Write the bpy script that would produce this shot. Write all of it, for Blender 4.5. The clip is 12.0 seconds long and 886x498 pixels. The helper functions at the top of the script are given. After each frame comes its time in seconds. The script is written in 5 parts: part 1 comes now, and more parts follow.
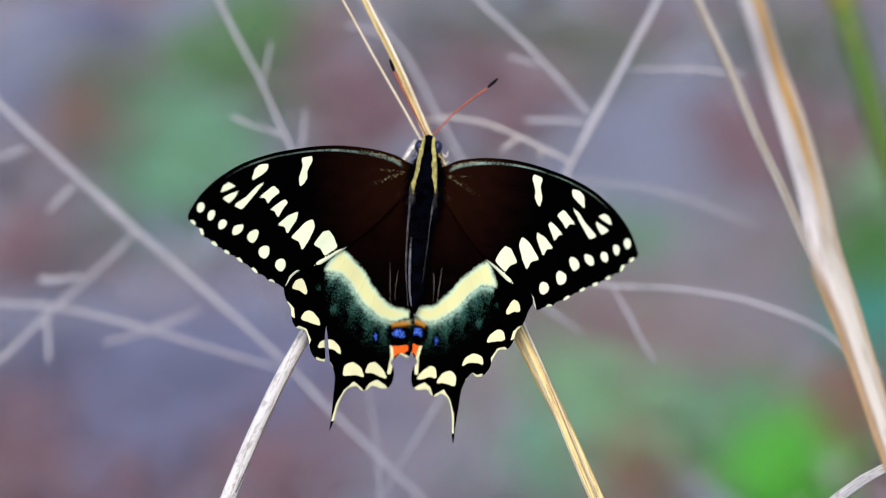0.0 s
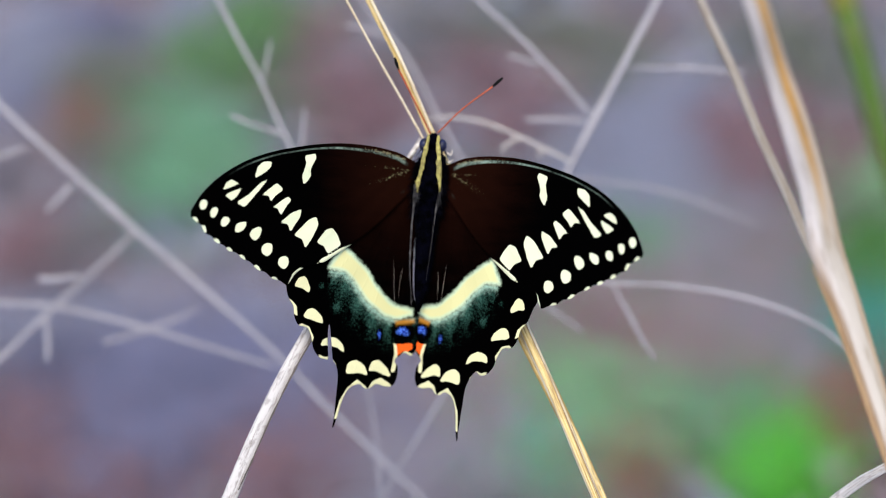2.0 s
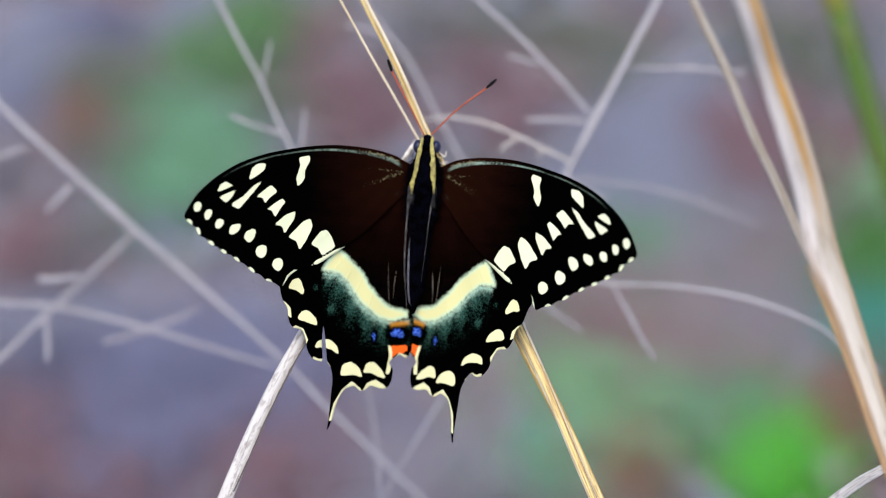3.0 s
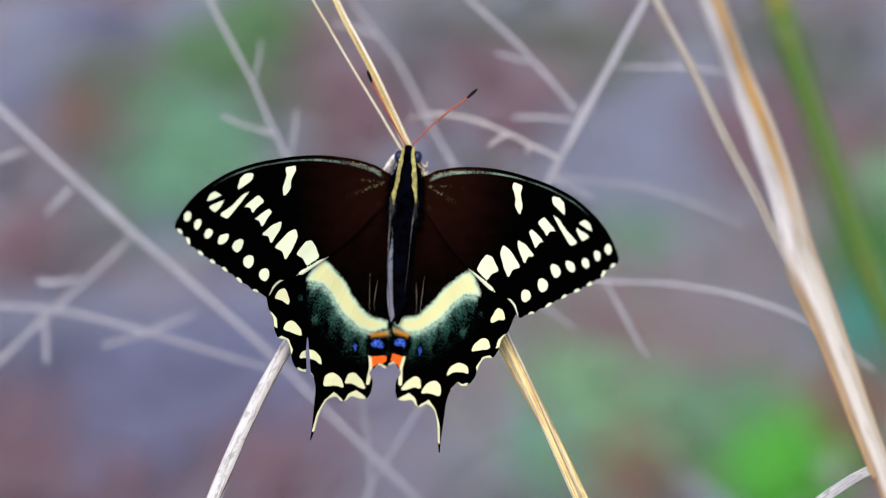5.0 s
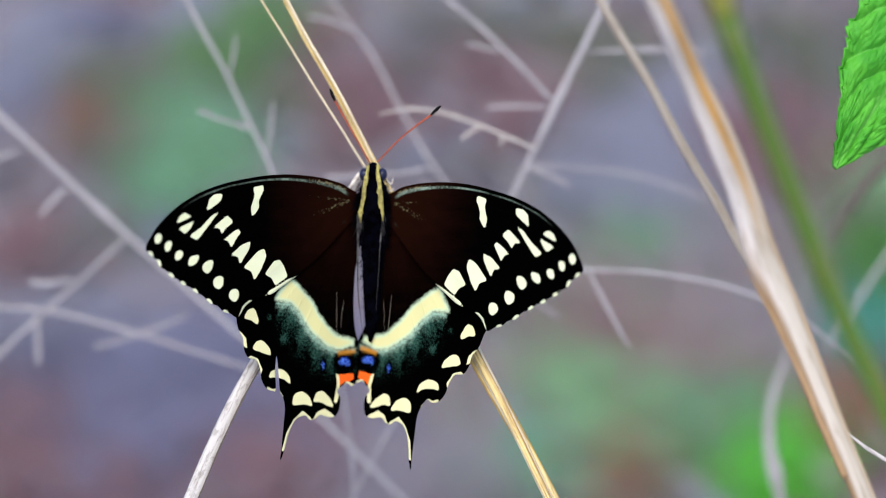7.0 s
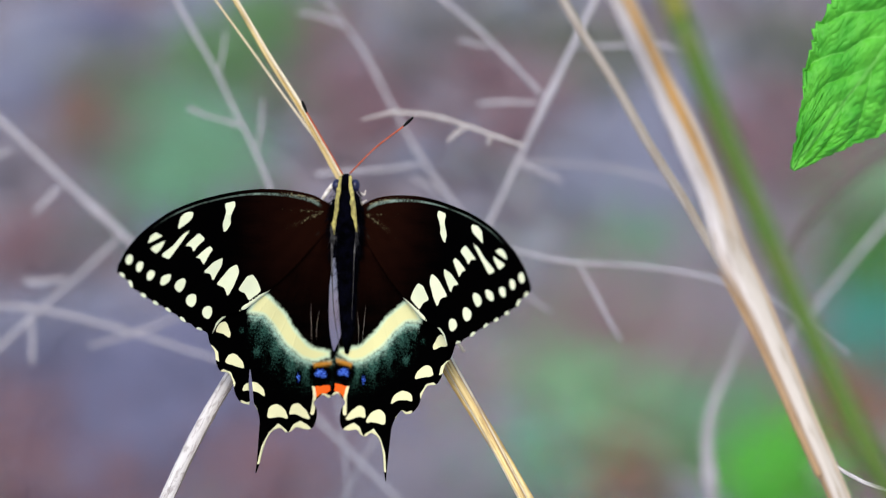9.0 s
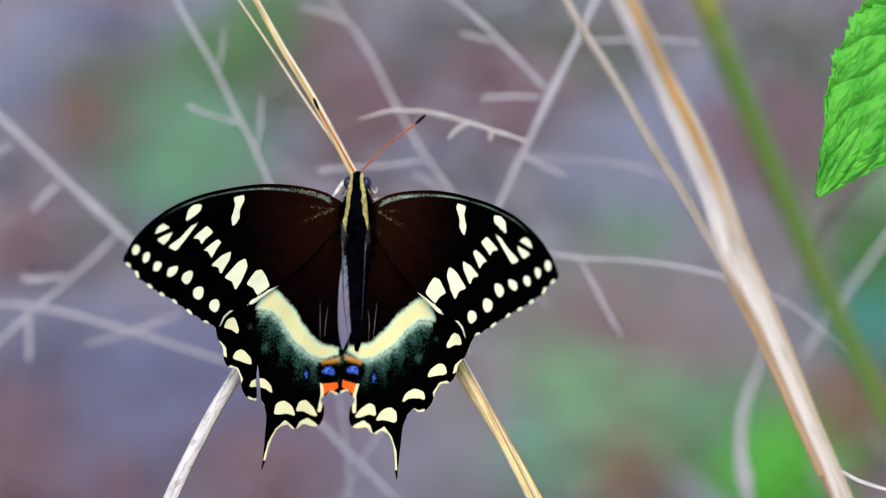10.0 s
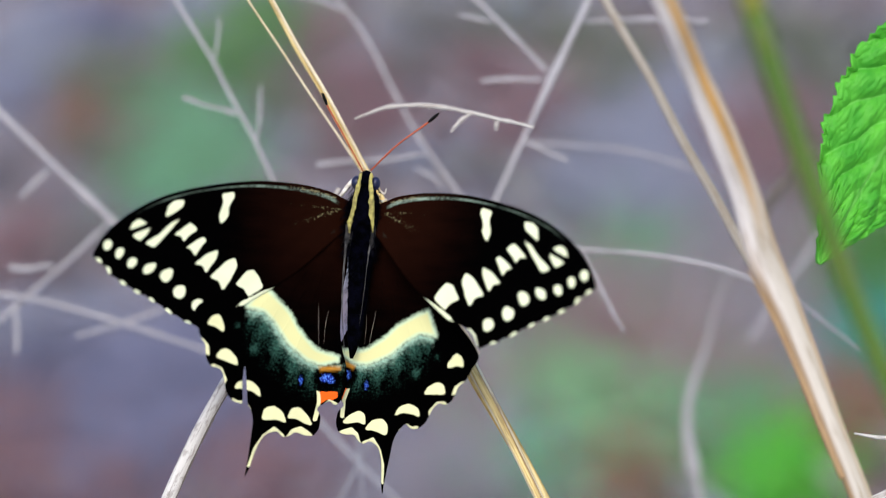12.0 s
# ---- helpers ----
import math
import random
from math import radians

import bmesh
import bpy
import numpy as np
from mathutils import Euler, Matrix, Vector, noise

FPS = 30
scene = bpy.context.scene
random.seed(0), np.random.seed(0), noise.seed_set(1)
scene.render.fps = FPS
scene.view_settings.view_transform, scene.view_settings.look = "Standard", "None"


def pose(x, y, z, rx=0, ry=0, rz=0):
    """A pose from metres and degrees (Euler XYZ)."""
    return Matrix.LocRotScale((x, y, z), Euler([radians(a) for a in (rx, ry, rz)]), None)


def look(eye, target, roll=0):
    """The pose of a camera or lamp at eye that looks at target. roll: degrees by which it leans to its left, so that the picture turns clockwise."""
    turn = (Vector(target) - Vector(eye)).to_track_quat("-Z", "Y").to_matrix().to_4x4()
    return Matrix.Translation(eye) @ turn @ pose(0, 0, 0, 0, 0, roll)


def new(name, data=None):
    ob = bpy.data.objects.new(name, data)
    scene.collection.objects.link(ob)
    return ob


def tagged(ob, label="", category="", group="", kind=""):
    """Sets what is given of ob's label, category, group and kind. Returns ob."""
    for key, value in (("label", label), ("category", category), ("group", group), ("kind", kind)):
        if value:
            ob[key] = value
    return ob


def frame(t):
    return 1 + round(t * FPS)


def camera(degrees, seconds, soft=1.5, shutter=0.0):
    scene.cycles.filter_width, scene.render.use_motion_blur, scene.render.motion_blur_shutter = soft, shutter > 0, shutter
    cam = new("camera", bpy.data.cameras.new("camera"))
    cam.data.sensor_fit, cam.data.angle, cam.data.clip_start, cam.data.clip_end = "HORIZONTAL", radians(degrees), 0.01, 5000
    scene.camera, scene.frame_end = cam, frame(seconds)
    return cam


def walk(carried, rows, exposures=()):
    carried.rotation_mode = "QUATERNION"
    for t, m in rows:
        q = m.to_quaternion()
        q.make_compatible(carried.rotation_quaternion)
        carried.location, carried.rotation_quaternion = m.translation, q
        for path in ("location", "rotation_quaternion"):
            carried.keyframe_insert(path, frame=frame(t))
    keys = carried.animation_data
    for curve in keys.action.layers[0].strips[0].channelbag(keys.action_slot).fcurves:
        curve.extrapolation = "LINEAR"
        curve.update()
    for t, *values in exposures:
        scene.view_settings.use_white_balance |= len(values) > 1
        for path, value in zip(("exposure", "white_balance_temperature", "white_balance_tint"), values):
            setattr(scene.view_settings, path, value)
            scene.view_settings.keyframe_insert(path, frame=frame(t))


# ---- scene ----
# A black-and-cream swallowtail on dry grass stalks, over a blurred forest floor.
# Plan: the lens sits 0.94 m over the ground and looks 28 degrees down; the butterfly is 0.5 m away.
from mathutils import geometry

TILT, HEIGHT = 28.0, 0.9389
AIM = (0.0, 1.7659, 0.0)
VIEW = pose(0, 0, HEIGHT, 90 - TILT, 0, 0)      # x right, y up, -z ahead, as the lens first looks
cam = camera(24.0, 12.0, soft=1.1)
cam.data.dof.use_dof = True
cam.data.dof.focus_distance = 0.483
cam.data.dof.aperture_fstop = 7.0
# seconds, then metres to the side, down and ahead
DRIFT = [(0, 0.0000, 0.0000, 0.0000), (2.5, 0.0000, 0.0000, 0.0000), (4.4, 0.0000, 0.0000, 0.0000), (5, 0.0050, 0.0008, 0.0000), (5.5, 0.0095, 0.0015, 0.0000), (6, 0.0145, 0.0020, 0.0000), (6.5, 0.0170, 0.0025, 0.0000), (7, 0.0185, 0.0035, 0.0000), (7.5, 0.0205, 0.0045, 0.0000), (9.5, 0.0220, 0.0055, 0.0011), (10, 0.0220, 0.0067, 0.0040), (10.5, 0.0220, 0.0080, 0.0095), (11, 0.0220, 0.0093, 0.0150), (11.5, 0.0220, 0.0105, 0.0200), (12, 0.0220, 0.0110, 0.0220)]
AHEAD = (Vector(AIM) - Vector((0, 0, HEIGHT))).normalized()
walk(cam, [(t, look(Vector((x, 0, HEIGHT - drop)) + AHEAD * ahead, AIM)) for t, x, drop, ahead in DRIFT],
     exposures=[(0.0, 0.80, 6570, 9.5), (9.5, 0.80, 6600, 9), (12.0, 0.80, 6700, 7)])

# ---- light: bright overcast shade ----
world = bpy.data.worlds.new("sky")
scene.world = world
world.use_nodes = True
wn = world.node_tree
sky = wn.nodes.new("ShaderNodeTexSky")
sky.sky_type, sky.sun_disc = "NISHITA", False
sky.sun_elevation, sky.sun_rotation = radians(58), radians(200)
wn.links.new(sky.outputs[0], wn.nodes["Background"].inputs[0])
wn.nodes["Background"].inputs[1].default_value = 0.13
sun_data = bpy.data.lights.new("sun", "SUN")
sun_data.energy, sun_data.angle, sun_data.color = 2.2, radians(40), (1.0, 0.93, 0.84)
sun = new("sun", sun_data)
sun.matrix_world = look((-0.1, -1.5, 2.2), (0, 0, 0))


# ---- node helpers ----
def material(name, rough=0.7, metal=0.0, spec=0.3):
    m = bpy.data.materials.new(name)
    m.use_nodes = True
    b = m.node_tree.nodes["Principled BSDF"]
    b.inputs["Roughness"].default_value, b.inputs["Metallic"].default_value = rough, metal
    b.inputs["Specular IOR Level"].default_value = spec
    return m, m.node_tree, b


def put(nt, value, socket):
    if isinstance(value, bpy.types.NodeSocket):
        nt.links.new(value, socket)
    else:
        socket.default_value = (*value, 1) if isinstance(value, tuple) and len(value) == 3 and socket.type == "RGBA" else value


def coords(nt, kind="Object", scale=(1, 1, 1)):
    c = nt.nodes.new("ShaderNodeTexCoord")
    mp = nt.nodes.new("ShaderNodeMapping")
    mp.inputs["Scale"].default_value = scale
    nt.links.new(c.outputs[kind], mp.inputs[0])
    return mp.outputs[0]


def noise_of(nt, vec, scale, detail=3.0, rough=0.55):
    n = nt.nodes.new("ShaderNodeTexNoise")
    nt.links.new(vec, n.inputs["Vector"])
    n.inputs["Scale"].default_value, n.inputs["Detail"].default_value, n.inputs["Roughness"].default_value = scale, detail, rough
    return n.outputs["Fac"]


def ranged(nt, value, a, b, c=0.0, d=1.0):
    n = nt.nodes.new("ShaderNodeMapRange")
    n.interpolation_type = "SMOOTHSTEP"
    put(nt, value, n.inputs[0])
    for i, v in enumerate((a, b, c, d)):
        n.inputs[i + 1].default_value = v
    return n.outputs[0]


def mixed(nt, fac, a, b):
    n = nt.nodes.new("ShaderNodeMix")
    n.data_type = "RGBA"
    put(nt, fac, n.inputs[0]), put(nt, a, n.inputs[6]), put(nt, b, n.inputs[7])
    return n.outputs[2]


def calc(nt, op, a, b=0.0):
    n = nt.nodes.new("ShaderNodeMath")
    n.operation = op
    put(nt, a, n.inputs[0]), put(nt, b, n.inputs[1])
    return n.outputs[0]


def field(nt, name):
    n = nt.nodes.new("ShaderNodeAttribute")
    n.attribute_name = name
    return n.outputs["Fac"]


def relief(nt, b, height, strength, distance):
    n = nt.nodes.new("ShaderNodeBump")
    n.inputs["Strength"].default_value, n.inputs["Distance"].default_value = strength, distance
    put(nt, height, n.inputs["Height"])
    nt.links.new(n.outputs[0], b.inputs["Normal"])


# ---- materials ----
def stalk_material(name, light, mid, dark, streak=1.0, rough=0.55, blotch=0.35, grit=120):
    """Dry stems: streaks along the length (uv: around, along in metres), blotches and fine fibre relief."""
    m, nt, b = material(name, rough, 0.0, 0.35)
    fine = noise_of(nt, coords(nt, "UV", (9 * streak, 110, 1)), 1.0, 4, 0.65)
    broad = noise_of(nt, coords(nt, "UV", (5 * streak, 14, 1)), 1.0, 3)
    blot = noise_of(nt, coords(nt, "UV", (7, grit, 1)), 1.0, 4, 0.7)
    col = mixed(nt, ranged(nt, broad, 0.38, 0.62), mid, light)
    col = mixed(nt, ranged(nt, fine, 0.50, 0.70, 0.0, 0.8), col, dark)
    col = mixed(nt, ranged(nt, blot, 0.50, 0.62, 0.0, blotch), col, dark)
    put(nt, col, b.inputs["Base Color"])
    relief(nt, b, fine, 0.5, 0.0003)
    return m


STRAW = stalk_material("straw_pale", (0.74, 0.68, 0.54), (0.60, 0.48, 0.29), (0.34, 0.20, 0.08))
GOLD = stalk_material("straw_gold", (0.78, 0.63, 0.33), (0.56, 0.36, 0.09), (0.20, 0.10, 0.03), 1.8)
TAN = stalk_material("straw_tan", (0.50, 0.45, 0.40), (0.40, 0.34, 0.275), (0.29, 0.215, 0.145))


def blade_material():
    """The folded blade: a pale highlight painted along one edge, ochre in the fold towards its end, brown along the
    lower edge (uv: around, along in metres).
    """
    m, nt, b = material("straw_blade", 0.55, 0.0, 0.35)
    sep = nt.nodes.new("ShaderNodeSeparateXYZ")
    nt.links.new(coords(nt, "UV"), sep.inputs[0])
    side = calc(nt, "COSINE", calc(nt, "MULTIPLY", calc(nt, "SUBTRACT", sep.outputs[0], 0.58), 2 * math.pi), 0.0)
    along = calc(nt, "SUBTRACT", sep.outputs[1], 24.242)
    fine = noise_of(nt, coords(nt, "UV", (16, 70, 1)), 1.0, 4, 0.65)
    broad = noise_of(nt, coords(nt, "UV", (9, 16, 1)), 1.0, 3)
    wave = calc(nt, "MULTIPLY", calc(nt, "SUBTRACT", broad, 0.5), 0.5)
    edge = calc(nt, "ADD", side, wave)
    col = mixed(nt, ranged(nt, broad, 0.38, 0.62), (0.42, 0.365, 0.30), (0.54, 0.485, 0.425))
    # pinkish-white highlight of the left edge, painted into the colour
    col = mixed(nt, calc(nt, "MULTIPLY", ranged(nt, edge, -0.10, 0.55, 0.0, 0.9), ranged(nt, along, 0.075, 0.115, 1.0, 0.35)), col, (0.74, 0.68, 0.66))
    fold = ranged(nt, calc(nt, "ABSOLUTE", calc(nt, "ADD", edge, 0.35), 0.0), 0.05, 0.50, 1.0, 0.0)
    col = mixed(nt, calc(nt, "MULTIPLY", fold, ranged(nt, along, 0.045, 0.085, 1.0, 0.0)), col, (0.60, 0.30, 0.05))
    col = mixed(nt, calc(nt, "MULTIPLY", ranged(nt, edge, 0.25, 0.70), ranged(nt, along, 0.070, 0.095)), col, (0.30, 0.19, 0.10))
    col = mixed(nt, ranged(nt, edge, -0.70, -0.95, 0.0, 0.6), col, (0.42, 0.27, 0.13))
    col = mixed(nt, ranged(nt, fine, 0.48, 0.68, 0.0, 0.6), col, (0.24, 0.17, 0.10))
    put(nt, col, b.inputs["Base Color"])
    relief(nt, b, fine, 0.5, 0.0003)
    return m


BLADE = blade_material()
RUSSET_EDGE = stalk_material("straw_russet", (0.40, 0.26, 0.14), (0.32, 0.19, 0.09), (0.22, 0.12, 0.06))
ASH = stalk_material("straw_ash", (0.56, 0.53, 0.515), (0.43, 0.39, 0.37), (0.15, 0.115, 0.10), 1.5, blotch=0.5, grit=240)
GREY = stalk_material("twig_grey", (0.42, 0.40, 0.425), (0.325, 0.305, 0.33), (0.205, 0.18, 0.19))
PALE_TWIG = stalk_material("twig_pale", (0.52, 0.49, 0.47), (0.40, 0.36, 0.34), (0.24, 0.19, 0.17))
DIM = stalk_material("twig_dim", (0.33, 0.315, 0.325), (0.26, 0.245, 0.25), (0.17, 0.15, 0.15))
BROWN = stalk_material("twig_brown", (0.12, 0.10, 0.085), (0.08, 0.065, 0.055), (0.04, 0.03, 0.025))
GREEN = stalk_material("stem_green", (0.068, 0.145, 0.010), (0.050, 0.11, 0.007), (0.12, 0.11, 0.02), 0.5, 0.4)


OLIVE = stalk_material("stem_olive", (0.17, 0.17, 0.025), (0.14, 0.14, 0.018), (0.10, 0.11, 0.02))


def tint(name, a, c):
    m, nt, b = material(name, 0.6, 0.0, 0.3)
    g = nt.nodes.new("ShaderNodeNewGeometry").outputs["Random Per Island"]
    put(nt, mixed(nt, g, a, c), b.inputs["Base Color"])
    return m


def wing_material(name, hind):
    """Scale pattern: cream where the field 'cream' is positive, with ragged edges; dusting near the base; veins; on
    forewings a painted front-edge glint.
    """
    m, nt, b = material(name, 0.85, 0.0, 0.004)
    obj = coords(nt)
    grain = noise_of(nt, obj, 2600, 2, 0.7)
    rag = noise_of(nt, obj, 900 if hind else 500, 3, 0.65)
    shade = noise_of(nt, obj, 90, 3)
    ray = noise_of(nt, coords(nt, "Object", (60, 420, 60)), 1.0, 3, 0.6)
    base = mixed(nt, ranged(nt, calc(nt, "ADD", field(nt, "brown"), calc(nt, "MULTIPLY", calc(nt, "ADD", shade, ray), 0.3)), 0.35, 1.25), (0.0003, 0.00025, 0.0003), (0.0105, 0.0029, 0.0016))
    base = mixed(nt, ranged(nt, calc(nt, "MULTIPLY", field(nt, "vein"), 1.0), 0.4, 1.0, 0.0, 0.6), base, (0.0004, 0.0003, 0.0003))
    dust_glint = ranged(nt, calc(nt, "ADD", field(nt, "dust_glint"), calc(nt, "MULTIPLY", noise_of(nt, obj, 1900, 2, 0.8), 0.9)), 0.90, 1.02, 0.0, 0.5)
    base = mixed(nt, dust_glint, base, (0.30, 0.26, 0.14))
    if not hind:
        # pale streak along the front edge: speckled scales and a glint painted as colour
        off = calc(nt, "ABSOLUTE", calc(nt, "SUBTRACT", calc(nt, "SUBTRACT", field(nt, "rim"), 0.95), calc(nt, "MULTIPLY", field(nt, "near"), 0.55)))
        line = ranged(nt, calc(nt, "DIVIDE", off, calc(nt, "ADD", calc(nt, "MULTIPLY", field(nt, "near"), 0.9), 0.65)), 0.12, 0.42, 1.0, 0.0)
        streak = calc(nt, "MULTIPLY", calc(nt, "MULTIPLY", field(nt, "costa_glint"), line), ranged(nt, calc(nt, "ADD", calc(nt, "MULTIPLY", noise_of(nt, obj, 110, 2, 0.6), 0.7), calc(nt, "MULTIPLY", noise_of(nt, obj, 1500, 3, 0.75), 0.7)), 0.50, 1.0))
        base = mixed(nt, streak, base, (0.26, 0.35, 0.28))
    if hind:
        scales = calc(nt, "ADD", field(nt, "green"), calc(nt, "MULTIPLY", calc(nt, "SUBTRACT", noise_of(nt, obj, 1900, 3, 0.8), 0.5), 2.0))
        base = mixed(nt, ranged(nt, scales, 0.3, 1.3, 0.0, 0.9), base, (0.038, 0.112, 0.084))
        mint = calc(nt, "ADD", field(nt, "mint"), calc(nt, "MULTIPLY", calc(nt, "SUBTRACT", noise_of(nt, obj, 1000, 3, 0.75), 0.5), 0.9))
        base = mixed(nt, ranged(nt, mint, 0.20, 1.0, 0.0, 0.9), base, (0.34, 0.54, 0.42))
        blue = calc(nt, "ADD", field(nt, "blue"), calc(nt, "MULTIPLY", calc(nt, "SUBTRACT", noise_of(nt, obj, 1700, 2, 0.7), 0.5), 1.1))
        base = mixed(nt, ranged(nt, blue, 0.15, 0.55), base, mixed(nt, ranged(nt, grain, 0.44, 0.62), (0.006, 0.016, 0.20), (0.10, 0.24, 0.85)))
        base = mixed(nt, ranged(nt, calc(nt, "ADD", field(nt, "orange"), calc(nt, "MULTIPLY", calc(nt, "SUBTRACT", rag, 0.5), 0.5)), -0.05, 0.12), base, (0.85, 0.12, 0.015))
    edge = calc(nt, "ADD", field(nt, "cream"), calc(nt, "MULTIPLY", calc(nt, "SUBTRACT", rag, 0.5), 0.35))
    cream = mixed(nt, ranged(nt, field(nt, "warm"), 0.0, 1.0), (0.71, 0.74, 0.51), (0.71, 0.685, 0.40))
    cream = mixed(nt, ranged(nt, shade, 0.4, 0.75, 0.0, 0.2), cream, (0.64, 0.60, 0.36))
    col = mixed(nt, ranged(nt, edge, -0.06, 0.12), base, cream)
    if hind:
        soft = calc(nt, "ADD", field(nt, "band"), calc(nt, "MULTIPLY", calc(nt, "SUBTRACT", noise_of(nt, obj, 900, 3, 0.7), 0.5), 1.5))
        col = mixed(nt, calc(nt, "MULTIPLY", field(nt, "ember"), 0.85), col, (0.84, 0.36, 0.05))
        col = mixed(nt, calc(nt, "MULTIPLY", ranged(nt, soft, -0.5, 0.7), ranged(nt, field(nt, "ember"), 0.2, 1.0, 1.0, 0.25)), col, mixed(nt, ranged(nt, field(nt, "band"), 0.2, 1.4), (0.52, 0.66, 0.46), (0.67, 0.64, 0.32)))
    put(nt, col, b.inputs["Base Color"])
    relief(nt, b, calc(nt, "ADD", grain, calc(nt, "MULTIPLY", field(nt, "vein"), 1.5)), 0.35, 0.00012)
    b.inputs["Sheen Weight"].default_value = 0.0
    return m


FORE, HIND = wing_material("forewing_scales", False), wing_material("hindwing_scales", True)


def simple(name, a, c, scale, rough=0.6, spec=0.3, bump=0.3, depth=0.0003, metal=0.0):
    m, nt, b = material(name, rough, metal, spec)
    obj = coords(nt)
    n = noise_of(nt, obj, scale, 4, 0.6)
    put(nt, mixed(nt, ranged(nt, n, 0.35, 0.65), a, c), b.inputs["Base Color"])
    relief(nt, b, noise_of(nt, obj, scale * 4, 3), bump, depth)
    return m


FUR = simple("body_fur", (0.0002, 0.0002, 0.0004), (0.0012, 0.0012, 0.0036), 420, 0.8, 0.006, 0.8, 0.0004)
PALE_FUR = simple("body_stripe", (0.46, 0.40, 0.12), (0.20, 0.17, 0.06), 900, 0.8, 0.2, 0.8, 0.0003)
GREY_HAIR = simple("body_hair", (0.085, 0.08, 0.08), (0.02, 0.018, 0.02), 900, 0.8)
WING_HAIR = simple("wing_hair", (0.26, 0.23, 0.19), (0.16, 0.14, 0.12), 900, 0.8)
EYE = simple("eye_dark", (0.003, 0.004, 0.018), (0.010, 0.013, 0.055), 900, 0.42, 0.35, 0.05)
RUST = simple("antenna_rust", (0.42, 0.085, 0.035), (0.30, 0.06, 0.025), 500, 0.55)
BLACK = simple("antenna_black", (0.002, 0.002, 0.002), (0.004, 0.004, 0.004), 500, 0.6, 0.08)
PALE_LEG = simple("palp_pale", (0.70, 0.66, 0.60), (0.45, 0.40, 0.36), 900, 0.7)


FUZZ = simple("fur_hairs", (0.0006, 0.0006, 0.0014), (0.0045, 0.0045, 0.009), 500, 0.9, 0.02)


def leaf_material(name, a, c, vein, rough=0.6):
    m, nt, b = material(name, rough, 0.0, 0.25)
    obj = coords(nt)
    n = noise_of(nt, obj, 120, 4, 0.6)
    col = mixed(nt, ranged(nt, n, 0.3, 0.7), a, c)
    col = mixed(nt, ranged(nt, field(nt, "vein"), 0.25, 1.0, 0.0, 0.55), col, vein)
    put(nt, col, b.inputs["Base Color"])
    relief(nt, b, noise_of(nt, obj, 900, 3), 0.25, 0.0003)
    b.inputs["Transmission Weight"].default_value = 0.0
    return m


LEAF = leaf_material("leaf_bright", (0.08, 0.37, 0.03), (0.038, 0.26, 0.018), (0.16, 0.46, 0.09))


# ---- mesh helpers ----
def part(name, bm, mat, parent=None, label="", smooth=True):
    me = bpy.data.meshes.new(name)
    bm.to_mesh(me)
    bm.free()
    me.materials.append(mat)
    for p in me.polygons:
        p.use_smooth = smooth
    ob = new(name, me)
    if parent:
        ob.parent = parent
    if label:
        tagged(ob, label)
    return ob


def V(x, y, d):
    """World place: millimetres right and up of the first line of sight, d ahead."""
    return VIEW @ (Vector((x, y, -d)) / 1000)


def smooth_line(pts, n):
    """n points evenly along a smooth curve through pts (rows of any width; the first three columns set the length)."""
    p = np.array(pts, float)
    step = np.maximum(np.linalg.norm(np.diff(p[:, :3], axis=0), axis=1), 1e-9)
    at = np.concatenate([[0], np.cumsum(step)])
    slope = np.diff(p, axis=0) / step[:, None]
    m = np.vstack([slope[:1], (slope[:-1] * step[1:, None] + slope[1:] * step[:-1, None]) / (step[1:] + step[:-1])[:, None], slope[-1:]])
    out = []
    for s in np.linspace(0, at[-1] * (1 - 1e-9), n):
        i = min(int(np.searchsorted(at, s, "right")) - 1, len(step) - 1)
        h, f = step[i], (s - at[i]) / step[i]
        out.append(p[i] * (1 + 2 * f) * (1 - f) ** 2 + m[i] * h * f * (1 - f) ** 2 + p[i + 1] * f * f * (3 - 2 * f) + m[i + 1] * h * f * f * (f - 1))
    return np.array(out)


